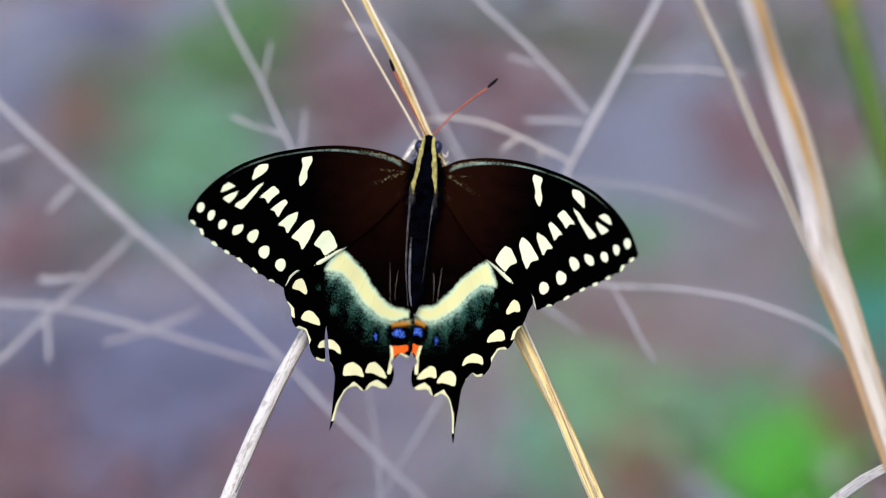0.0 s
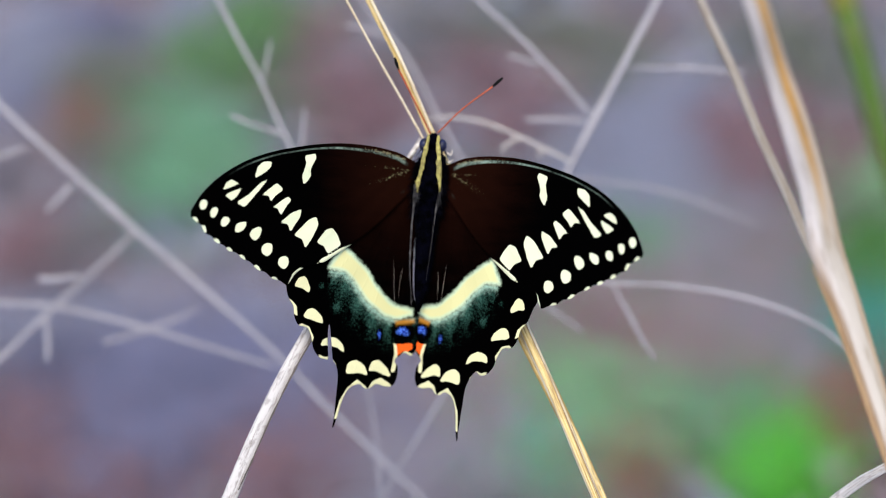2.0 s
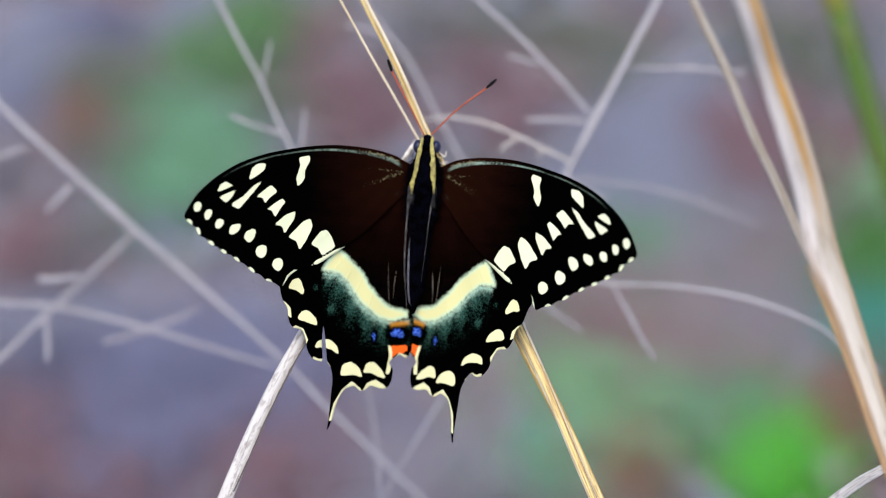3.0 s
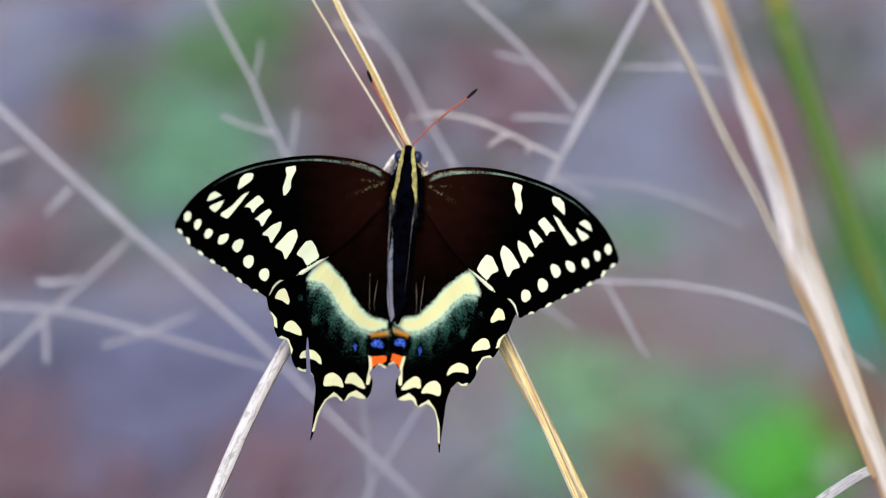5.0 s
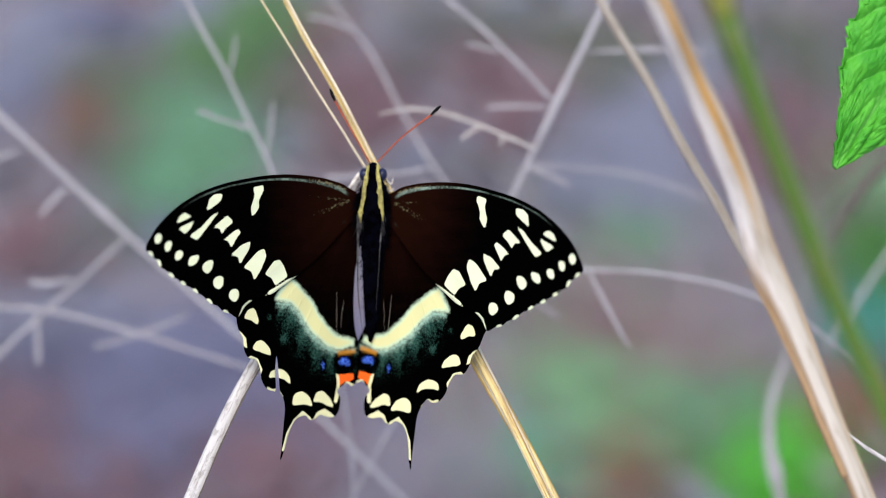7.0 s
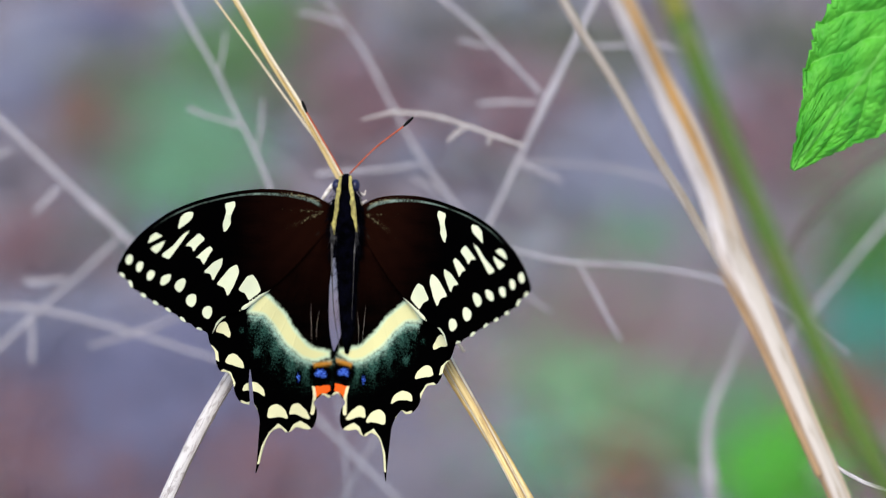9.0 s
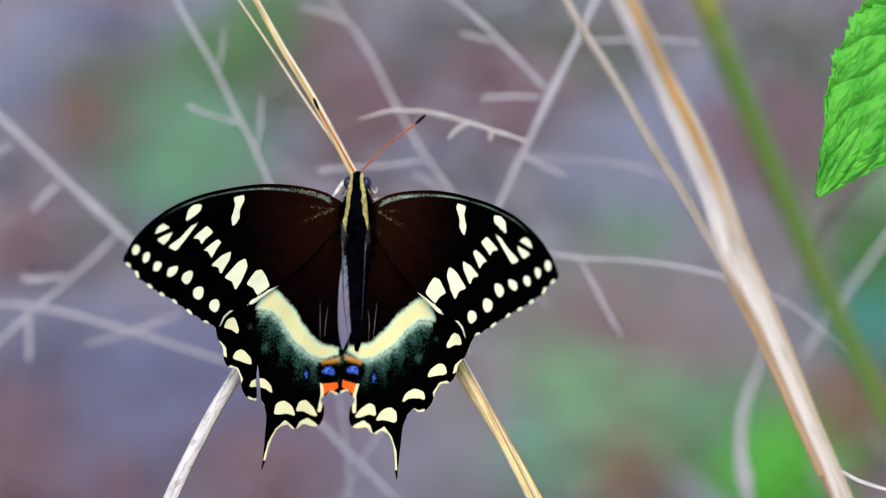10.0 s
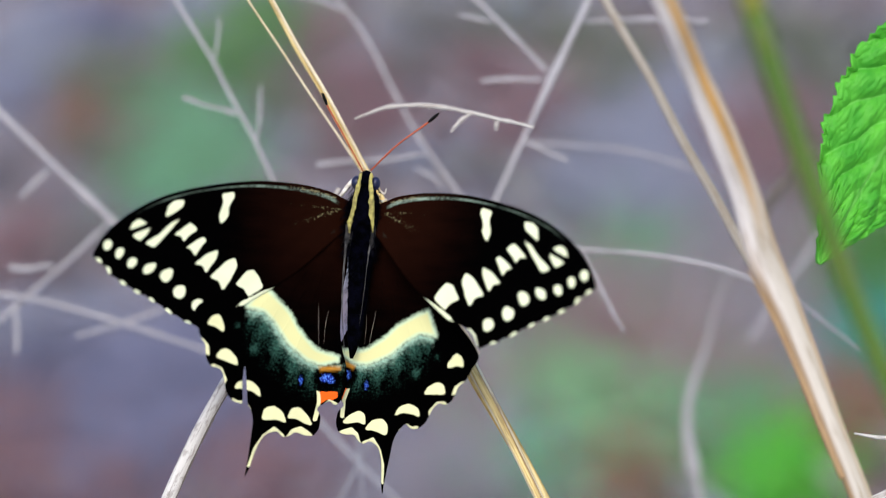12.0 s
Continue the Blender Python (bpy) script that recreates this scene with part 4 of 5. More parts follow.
HIND_FRINGE = [
    [(31.6, -39.6), (30.1, -40.2), (28.7, -41.5), (28.4, -43.4), (29.5, -42.6), (30.6, -41.2)],
    [(28.2, -46.2), (27.0, -45.4), (24.9, -46.0), (23.4, -48.4), (23.9, -49.7), (25.3, -48.0)],
    [(21.2, -52.4), (19.7, -53.0), (18.0, -52.7), (16.3, -54.5), (19.1, -53.9), (21.1, -53.3)],
    [(15.3, -67.2), (14.3, -63.0), (12.5, -60.0), (9.9, -57.9), (7.2, -59.6), (6.8, -60.5), (9.7, -59.4), (11.9, -60.9), (13.2, -63.8), (14.2, -66.7)],
    [(6.4, -59.9), (5.2, -58.1), (3.0, -57.3), (0.5, -58.6), (-0.7, -59.7), (1.7, -59.5), (4.5, -59.0)],
    [(0.1, -55.6), (-0.5, -51.5), (-0.0, -48.8), (-0.7, -49.2), (-1.3, -52.6), (-0.7, -55.6)],
    [(-0.3, -53.3), (-3.4, -50.6), (-5.6, -51.3), (-5.7, -52.4), (-3.5, -51.5), (-1.8, -52.8)],
]
BAND = [(17.2, -25.8), (13.3, -28.3), (9.0, -31.4), (6.3, -35.0), (1.6, -38.8), (-3.5, -39.7), (-4.9, -40.1), (-5.3, -42.0), (0.0, -43.6), (4.2, -42.7), (9.5, -39.5), (13.2, -35.4), (16.4, -32.9), (22.0, -32.5)]
ORANGE = [[(-0.2, -48.9), (-5.3, -48.5), (-5.6, -49.7), (-4.1, -50.7), (-2.8, -50.6), (-1.0, -51.9)]]
ORANGE_RIM = [(0.6, -43.3), (-5.2, -42.6), (-5.4, -43.6), (-0.2, -44.3)]
BLUE_ARC = ((-2.2, -45.9), 2.6, 1.6)
DARK_OVALS = [((4.6, -46.9), 1.0, 1.9), ((9.4, -45.8), 0.9, 1.7), ((13.8, -42.6), 0.9, 1.6)]
TEAL_SPOTS = [((17.6, -41.2), 2.0, 1.9), ((22.2, -36.2), 1.5, 1.4)]
BELOW = [(20.3, -32.9), (16.4, -32.9), (13.2, -35.4), (9.5, -39.5), (4.2, -42.7), (0.0, -43.6), (-6.5, -42.3), (-7.6, -52.4), (15.0, -53.1), (22.5, -42.8)]


def fore_fields(p, edge):
    spots = np.max([sd_poly(p, rounded(s)) for s in FORE_SPOTS + FORE_TIP_SPOTS], axis=0)
    dots = np.max([sd_poly(p, rounded(s, 0.24)) for s in FORE_DOTS], axis=0) - 0.06
    fringe = np.max([0.78 - np.linalg.norm((p - np.array(c)) * (0.72, 0.72), axis=1) for c in FORE_FRINGE], axis=0) - 0.6 * np.clip(sd_poly(p, edge) - 0.3, 0, 9) * 2
    r, a = np.hypot(p[:, 0], p[:, 1] + 7), np.degrees(np.arctan2(p[:, 1] + 7, p[:, 0] + 0.01))
    veins = np.max([np.clip(1 - abs(a - b) * np.radians(1) * r / 0.28, 0, 1) for b in (12, 4, -4, -12, -20, -28, -38)], axis=0) * (r > 18)
    # two fields here also paint the front edge's glint, beside the base dusting
    return {"cream": np.maximum(np.maximum(spots, dots), fringe), "brown": np.clip(1.08 - r / 31, 0, 1), "dust_glint": np.clip(1.0 - r / 26, 0, 1) * np.exp(-((a + 14) / 34) ** 2) * (0.49 + 0.14 * np.cos(np.radians(a) * 17)) + 0.75 * np.clip(1 - abs(sd_poly(p, edge) - 0.9) / 0.7, 0, 1) * (p[:, 1] > -5) * np.clip(1 - r / 40, 0, 1),
            "vein": veins, "near": np.clip(1 - p[:, 0] / 30, 0, 1), "warm": np.zeros(len(p)), "rim": np.minimum(sd_poly(p, edge), 4), "costa_glint": np.clip((p[:, 1] + 13) / 4, 0, 1) * np.clip((p[:, 0] - 1) / 2, 0, 1) * np.clip(1.25 - p[:, 0] / 55, 0, 1)}


# a narrow tear from the rim
TORN_EDGE = HIND_EDGE[:17] + [(18.6, -53.0), (19.3, -48.0), (19.2, -45.0), (18.3, -47.9), (17.2, -53.3)] + HIND_EDGE[18:]


def hind_fields(p, edge):
    spots = np.max([sd_poly(p, rounded(s, 0.2)) for s in HIND_SPOTS], axis=0)
    fringe = np.max([sd_poly(p, s) for s in HIND_FRINGE], axis=0) + 0.2
    band = sd_poly(p, rounded(BAND)) - 0.3
    orange = np.max([sd_poly(p, s) for s in ORANGE], axis=0)
    def spot(c, a, b):
        return 1 - np.hypot((p[:, 0] - c[0]) / a, (p[:, 1] - c[1]) / b)
    (bx, by), ba, bb = BLUE_ARC
    blue = np.minimum(spot((bx, by), ba, bb), 0.75 - 1.1 * np.clip(spot((bx, by - 1.3), 2.0, 1.2), 0, 1))
    ovals = np.max([spot(*o) for o in DARK_OVALS], axis=0)
    blue = np.maximum(blue, np.clip(spot(*DARK_OVALS[0]), -1, 1) * 0.75 - 0.1)
    teal = np.max([spot(*o) for o in TEAL_SPOTS], axis=0)
    r, t = np.hypot(p[:, 0], p[:, 1] + 12), np.degrees(np.arctan2(p[:, 1] + 12, p[:, 0] + 0.01))
    core = 1 - np.exp(-(np.hypot((p[:, 0] - bx) / 1.35, p[:, 1] - by - 0.1) / 2.7) ** 6)
    veins = np.max([np.clip(1 - abs(t - b) * np.radians(1) * r / 0.3, 0, 1) for b in (-38, -48, -57, -66, -76)], axis=0) * (r > 10)
    return {"cream": np.maximum(spots, fringe), "band": band, "orange": orange, "ember": np.clip(0.24 + sd_poly(p, ORANGE_RIM) / 1.0, 0, 1), "blue": blue, "vein": veins, "green": core * np.clip(1.15 + band / 8.5, 0, 1) * np.clip(sd_poly(p, BELOW) / 1.2, 0, 1) * (0.82 + 0.18 * np.cos(np.radians(t + 47) * 36)) * (1 - 0.8 * np.clip(ovals * 2.5, 0, 1)) + 0.55 * np.clip(teal * 1.3, 0, 1), "mint": core * np.exp(np.minimum(band, 0) / 1.5) * np.clip(1.0 + sd_poly(p, BELOW) / 0.8, 0, 1),
            "brown": np.clip(0.68 - r / 48, 0, 1), "dust_glint": np.clip(1 - r / 16, 0, 1) * 0.25, "warm": np.ones(len(p))}


def ball(name, centre, size, mat, parent, label="", power=1.0, bumps=0.0, seed=0):
    bm = bmesh.new()
    bmesh.ops.create_uvsphere(bm, u_segments=28, v_segments=20, radius=1)
    for v in bm.verts:
        k = 1 + bumps * noise.noise((v.co + Vector((seed, 0, 0))) * 4)
        v.co = Vector((v.co.x * size[0], v.co.y * size[1], v.co.z * size[2])) * (k / 1000) + Vector(centre) / 1000
    return part(name, bm, mat, parent, label)


HAIRS = [[(1.2, -38.8), (2.4, -33.7), (3.3, -29.0)], [(-0.0, -37.7), (0.6, -33.6), (0.6, -30.6)]]


# the second pair of wings is set a little differently from the first
FORE_SKEW = ((1.024, 0.022, 1.03), (-0.008, 1.005, -0.06))
HIND_SKEW = ((1.011, 0.120, 2.92), (-0.054, 1.018, 1.35))


def build_butterfly():
    bug = plant("butterfly", (-3.8, 25.1, 500), "black swallowtail butterfly with cream spots, wings spread on a stalk", "butterfly")
    hinge = (4.4, 0.0, 0.0)
    wings = []
    for mirror in (False, True):
        fw = wing("forewing", FORE_EDGE, fore_fields, lambda p: 0.0022 * p[:, 0] * (32 - p[:, 0]) / 10 + 0.12 * np.sin(np.arctan2(p[:, 1] + 3, p[:, 0] + 2) * 26) * np.clip(p[:, 0] / 30, 0, 1), FORE, mirror, bug, hinge, "brown-black forewing with rows of cream spots", FORE_SKEW if mirror else None)
        hw = wing("hindwing", HIND_EDGE if mirror else TORN_EDGE, hind_fields, lambda p: -0.55 - 2.4 * np.exp(-(np.clip(-9 - 0.40 * p[:, 0] - p[:, 1], 0, 99) / 6) ** 2) * np.clip(p[:, 0] / 8, 0, 1) + 0.1 * np.sin(np.arctan2(p[:, 1] - 2, p[:, 0] + 3) * 22), HIND, mirror, bug, hinge, "black tailed hindwing with cream band and orange spot", HIND_SKEW if mirror else None)
        for k, line in enumerate(HAIRS):
            pts = [((u if mirror else -u) / 1000, v / 1000, z / 1000) for (u, v), z in zip(line, (-0.3, 0.5, 1.0))]
            part("hair", tube(pts, [0.00003, 0.00008, 0.00003], n=12, sides=5), WING_HAIR, hw)
        wings.append((fw, hw))
    # thorax and abdomen along the body's axis
    body = [(0.4, 1.8), (0.2, -0.8), (0.3, -3.9), (0.5, -7.3), (0.4, -12.1), (0.4, -16.8), (0.5, -22.3), (0.6, -29.1), (0.6, -35.9), (0.4, -40.8)]
    bm = tube([(x / 1000, y / 1000, -0.001 + (0.0012 if 2 < i < 5 else 0)) for i, (x, y) in enumerate(body)][1:], [0.0034, 0.0062, 0.0073, 0.0068, 0.0058, 0.0052, 0.0043, 0.0031, 0.0008], n=60, sides=20, wobble=0.03, flat=0.9, seed=60)
    trunk = part("body", bm, FUR, bug, "navy-black furry body")
    ball("head", (body[0][0] - 0.1, body[0][1] - 1.6, 0.3), (1.55, 2.2, 1.9), FUR, bug, bumps=0.1)
    for x, y in [(-1.9, -0.4), (2.7, -0.2)]:
        ball("eye", (x * 0.93, y - 0.2, -0.2), (1.2, 1.6, 1.4), EYE, bug, "glossy blue-black eye")
    left = [(-0.8, 1.7), (-1.1, -0.9), (-1.7, -3.7), (-1.9, -6.2), (-2.3, -9.6), (-2.3, -12.3)]
    right = [(1.5, 1.9), (1.8, -0.7), (2.2, -3.3), (2.4, -5.7), (2.7, -9.1), (2.9, -11.8)]
    for k, line in enumerate((left, right)):
        pts = [(x / 1000, y / 1000, z / 1000) for (x, y), z in zip(line, (1.9, 2.2, 3.0, 3.4, 3.0, 2.4))]
        part("stripe", tube(pts, [0.0006, 0.0010, 0.0012, 0.0012, 0.0009, 0.0003], n=36, flat=0.5, wobble=0.22, seed=61 + k), PALE_FUR, trunk, "yellow stripe")
    # short fur over the thorax and the upper abdomen
    rng = np.random.RandomState(9)
    fuzz = bmesh.new()
    spine = np.array(body)
    for _ in range(900):
        y = rng.uniform(spine[2][1] + 2.5, spine[6][1]) if rng.rand() < 0.75 else rng.uniform(spine[8][1], spine[6][1])
        x0 = np.interp(-y, -spine[:, 1], spine[:, 0])
        half = np.interp(-y, (-spine[2][1], -spine[4][1], -spine[6][1], -spine[9][1]), (3.5, 3.3, 2.4, 0.8))
        a = rng.uniform(-1.25, 1.25)
        base = Vector((x0 + math.sin(a) * half, y, math.cos(a) * half * 0.8 - 1.0))
        way = Vector((math.sin(a) * 0.7 + rng.randn() * 0.15, -0.9 + rng.randn() * 0.2, math.cos(a) * 0.35)) * rng.uniform(0.9, 2.2)
        side = way.cross(Vector((0, 0, 1))).normalized() * 0.07
        q = [fuzz.verts.new((v + w) / 1000) for v, w in ((base, side), (base, -side), (base, Vector((0, 0, 0.07))), (base + way, Vector()))]
        for f in ((0, 1, 3), (1, 2, 3), (2, 0, 3)):
            fuzz.faces.new([q[k] for k in f])
    # longer fur that splays from the thorax over the wing bases
    for _ in range(700):
        y, side = rng.uniform(-17, -3.5), rng.choice((-1, 1))
        x0 = np.interp(-y, -spine[:, 1], spine[:, 0])
        half = np.interp(-y, (3.9, 8, 12, 17), (2.8, 3.3, 3.1, 2.7))
        base = Vector((x0 + side * half * rng.uniform(0.75, 1.0), y, rng.uniform(-0.2, 1.6)))
        way = Vector((side * rng.uniform(0.3, 1.0), -0.8 + rng.randn() * 0.25, rng.uniform(0.1, 0.5))) * rng.uniform(1.4, 3.4)
        flank = way.cross(Vector((0, 0, 1))).normalized() * 0.08
        q = [fuzz.verts.new((v + w) / 1000) for v, w in ((base, flank), (base, -flank), (base, Vector((0, 0, 0.08))), (base + way, Vector()))]
        for f in ((0, 1, 3), (1, 2, 3), (2, 0, 3)):
            fuzz.faces.new([q[k] for k in f])
    tagged(part("fur", fuzz, FUZZ, trunk, "short navy-grey fur"), kind="stuff")
    for k, line in enumerate(([(-2.9, -10.3), (-2.9, -19.8), (-2.4, -30.7), (-1.2, -39.4)], [(2.9, -11.5), (2.4, -18.0), (2.1, -26.2), (1.7, -33.0)])):
        pts = [(x / 1000, y / 1000, 0.0021) for x, y in line]
        part("hair_fringe", tube(pts, [0.0010, 0.0004, 0.00022, 0.0001] if k == 0 else [0.0009, 0.00025, 0.0001, 0.00005], n=36, flat=0.5, wobble=0.2, seed=64 + k), GREY_HAIR, trunk, "grey hair fringe")
    for side, x1 in ((-1, -2.3), (1, 2.8)):
        tuft = bmesh.new()
        for _ in range(90):
            base = Vector((x1 + rng.randn() * 0.35, rng.uniform(-13.5, -9.5), rng.uniform(2.0, 2.7)))
            way = Vector((side * rng.uniform(-0.1, 0.4), -1.0, rng.uniform(-0.1, 0.2))) * rng.uniform(1.2, 3.2)
            flank = way.cross(Vector((0, 0, 1))).normalized() * 0.05
            q = [tuft.verts.new((v + w) / 1000) for v, w in ((base, flank), (base, -flank), (base, Vector((0, 0, 0.05))), (base + way, Vector()))]
            for f in ((0, 1, 3), (1, 2, 3), (2, 0, 3)):
                tuft.faces.new([q[k] for k in f])
        tagged(part("hair_tuft", tuft, GREY_HAIR, trunk, "pale grey hair tuft"), kind="stuff")
    for k, line in enumerate(([(-2.0, 0.6), (-3.4, -1.1), (-5.2, -4.1)], [(3.7, -1.9), (4.8, -2.4), (5.1, -1.2)], [(3.2, -3.0), (4.2, -4.3), (5.5, -3.6)])):
        pts = [(x / 1000, y / 1000, -0.0015) for x, y in line]
        part("leg", tube(pts, [0.0007, 0.0011, 0.0008] if k == 0 else [0.0005, 0.0005, 0.0003], n=20, seed=67 + k), PALE_LEG, bug, "pale leg")
    feelers = []
    for base, mid, tip, end in ([(-0.5, 2.1), (-5.2, 9.9), (-9.3, 16.5), (-10.5, 19.2)], [(1.2, 2.4), (6.4, 8.4), (13.2, 14.5), (15.4, 16.8)]):
        ob = new("antenna")
        ob.parent = bug
        ob.location = (base[0] / 1000, base[1] / 1000, 0.001)
        rel = [((x - base[0]) / 1000, (y - base[1]) / 1000, z / 1000) for (x, y), z in zip((base, mid, tip, end), (0, 2, 3, 3.4))]
        part("shaft", tube(rel[:3], [0.00036, 0.0004, 0.00046], n=24, sides=8), RUST, ob, "rusty red shaft")
        part("club", tube(smooth_line(rel[2:], 4), [0.0005, 0.00072, 0.00075, 0.0004], n=14, sides=8), BLACK, ob, "black club")
        feelers.append(ob)
    return bug, wings, feelers, trunk


butterfly, WINGS, FEELERS, TRUNK = build_butterfly()


# ---- how things move ----
def sway(depth, rows, lean=0.0):
    return [(t, VIEW @ pose(x / 1000, y / 1000, -(near[0] if near else depth) / 1000, 0, 0, turn + lean)) for t, x, y, turn, *near in rows]


def motions():
    walk(forked, sway(612, [(0, 42.97, 39.67, 0.00), (2.5, 43.09, 40.03, 0.17), (4.5, 43.30, 39.52, -0.07), (5, 42.90, 39.95, -0.26), (5.5, 43.70, 39.91, 0.39), (6, 41.98, 41.17, 1.31), (6.5, 43.93, 39.43, 1.30), (7, 44.14, 42.13, 2.41), (7.5, 42.56, 41.84, 3.01), (9.5, 44.41, 42.54, 2.65), (10, 44.82, 42.65, 2.63), (10.5, 45.28, 42.41, 2.57), (11, 45.47, 42.40, 2.57), (11.5, 44.56, 43.51, 2.75), (12, 44.36, 43.42, 3.09)]))
    walk(slanting, sway(640, [(0, -94.39, 5.39, 0.00), (2.5, -94.72, 5.62, 0.07), (4.5, -93.77, 5.27, -0.11), (5, -91.65, 4.01, 0.08), (5.5, -88.84, 3.53, 0.02), (6, -86.31, 1.76, -0.25), (6.5, -83.78, 0.31, -0.31), (7, -84.56, 1.54, -0.23), (7.5, -83.69, 0.75, -0.07), (9.5, -83.62, 0.84, -0.46), (10, -83.44, 0.55, -0.63), (10.5, -82.79, 0.41, -0.16), (11, -81.61, 0.54, -0.23), (11.5, -82.32, 0.76, -1.39), (12, -82.78, 1.16, -0.98)]))
    walk(branchy, sway(605, [(0, -47.40, 33.64, -0.00), (2.5, -47.51, 33.94, 0.08), (4.5, -47.19, 33.45, -0.07), (5, -46.56, 33.23, 0.12), (5.5, -45.58, 32.75, 0.35), (6, -46.50, 33.16, 0.90), (6.5, -44.51, 32.06, 1.05), (7, -44.06, 33.06, 1.32), (7.5, -44.88, 32.77, 1.55), (9.5, -44.28, 32.83, 2.00), (10, -44.12, 32.23, 2.25), (10.5, -43.64, 31.60, 2.78), (11, -42.92, 30.94, 3.19), (11.5, -43.82, 30.54, 3.56), (12, -42.46, 30.82, 3.81)]))
    walk(arching, sway(635, [(0, -9.47, 59.57, 0.00), (2.5, -9.47, 59.57, 0.00), (4.5, -9.30, 59.48, 0.00), (5, -9.82, 59.41, 0.00), (5.5, -9.19, 59.48, 0.00), (6, -11.12, 59.64, 0.00), (6.5, -9.17, 58.12, 0.00), (7, -8.56, 59.83, 0.00), (7.5, -10.49, 58.63, 0.00), (9.5, -8.37, 60.22, 0.00), (10, -8.05, 59.88, 0.00), (10.5, -7.59, 59.37, 0.00), (11, -7.26, 58.84, 0.00), (11.5, -7.35, 58.59, 0.00), (12, -7.23, 58.15, 0.00)]))
    walk(spiky, sway(590, [(0, -3.83, 36.96, 0.00, 590), (2.5, -4.06, 37.14, 0.00, 590), (4.5, -4.22, 36.82, 0.00, 590), (5, -4.11, 37.34, 0.50, 590), (5.5, -3.35, 36.26, 1.00, 587), (6, -5.83, 37.21, 1.50, 584), (6.5, -4.93, 35.74, 2.00, 582), (7, -2.67, 35.93, 3.25, 579), (7.5, -4.57, 34.40, 4.50, 576), (9.5, -4.20, 32.06, 7.20, 562), (10, -4.17, 30.88, 8.25, 557), (10.5, -3.51, 29.06, 9.30, 553), (11, -3.56, 27.52, 11.00, 548), (11.5, -3.57, 26.32, 12.90, 544), (12, -3.67, 25.94, 13.00, 540)]))
    walk(low, sway(590, [(0, 59.03, -30.54, 0.00), (2.5, 58.79, -29.71, 0.00), (4.5, 59.62, -31.01, 0.00), (5, 60.34, -29.63, 0.00), (5.5, 62.29, -30.21, 0.00), (6, 61.90, -27.27, 0.00), (6.5, 65.14, -30.70, 0.00), (7, 64.68, -27.86, 0.00), (7.5, 63.87, -27.48, 0.00), (9.5, 64.81, -26.73, 0.00), (10, 64.55, -26.65, -0.24), (10.5, 64.32, -26.96, -0.48), (11, 64.10, -27.03, -0.72), (11.5, 63.68, -27.15, -0.96), (12, 63.51, -27.14, -1.20)]))
    walk(gold, sway(506, [(0.0, 18.52, -20.58, 0.00), (0.5, 18.66, -20.58, -0.08), (1.5, 19.34, -20.44, -0.21), (2.5, 18.93, -20.44, 0.04), (4.5, 16.95, -21.76, 0.67), (5.0, 18.44, -23.02, 1.44, 506.4), (5.5, 19.78, -24.41, 2.08, 506.7), (6.0, 20.12, -26.52, 2.78, 507.0), (6.5, 21.05, -27.40, 3.24, 507.2), (7.0, 21.90, -28.06, 3.70, 507.7), (7.5, 21.76, -29.55, 3.86, 508.2), (7.7, 18.59, -31.27, 4.85, 508.2), (9.5, 18.51, -32.02, 5.98, 509.8), (10.0, 20.55, -31.73, 4.94, 513.2), (10.5, 21.22, -32.53, 4.94, 519.3), (11.0, 23.26, -32.51, 3.99, 525.4), (11.3, 22.98, -34.10, 4.52, 528.8), (11.5, 24.62, -34.97, 3.46, 531.1), (12.0, 23.10, -35.16, 4.20, 533.3)]))
    walk(thin, sway(507, [(0.0, -5.77, 27.22, 0.00), (0.5, -5.64, 27.22, -0.19), (1.5, -4.95, 27.35, -0.27), (2.5, -5.50, 27.22, 0.00), (4.5, -8.32, 25.89, 0.36), (5.0, -7.02, 24.60, 1.55, 507.4), (5.5, -5.89, 22.76, 1.95, 507.7), (6.0, -6.86, 20.20, 1.94, 507.9), (6.5, -6.52, 19.30, 2.66, 508.2), (7.0, -5.82, 18.36, 2.94, 508.6), (7.5, -5.72, 16.59, 2.84, 509.1), (7.7, -8.35, 15.41, 5.15, 509.1), (9.5, -9.01, 15.35, 6.95, 510.7), (10.0, -5.99, 14.82, 4.77, 514.1), (10.5, -6.02, 15.10, 5.09, 520.2), (11.0, -3.27, 13.88, 2.70, 526.3), (11.3, -4.39, 13.66, 3.88, 529.6), (11.5, -2.20, 13.77, 3.58, 531.8), (12.0, -3.85, 12.05, 4.77, 534.1)]))
    walk(pale, sway(506, [(0.0, -33.88, -20.44, 0.00), (0.5, -33.61, -20.17, -0.01), (1.5, -32.92, -19.89, -0.35), (2.5, -33.47, -20.17, -0.34), (4.5, -35.87, -21.91, -0.10), (5.0, -34.24, -23.50, 0.01, 506.4), (5.5, -32.92, -25.52, -0.12, 506.7), (6.0, -33.00, -27.98, 0.14, 507.0), (6.5, -32.21, -29.04, 0.11, 507.2), (7.0, -31.50, -29.72, 0.93, 507.7), (7.5, -30.96, -31.37, 0.31, 508.2), (7.7, -34.82, -32.97, 0.29, 508.2), (9.5, -35.45, -35.10, -1.06, 509.8), (10.0, -33.41, -34.55, -1.29, 513.3), (10.5, -33.70, -34.94, -0.56, 519.4), (11.0, -31.79, -35.07, -0.68, 525.5), (11.3, -32.76, -36.11, -0.88, 528.8), (11.5, -32.36, -36.58, 0.08, 531.1), (12.0, -35.93, -39.67, 0.47, 533.3)]))
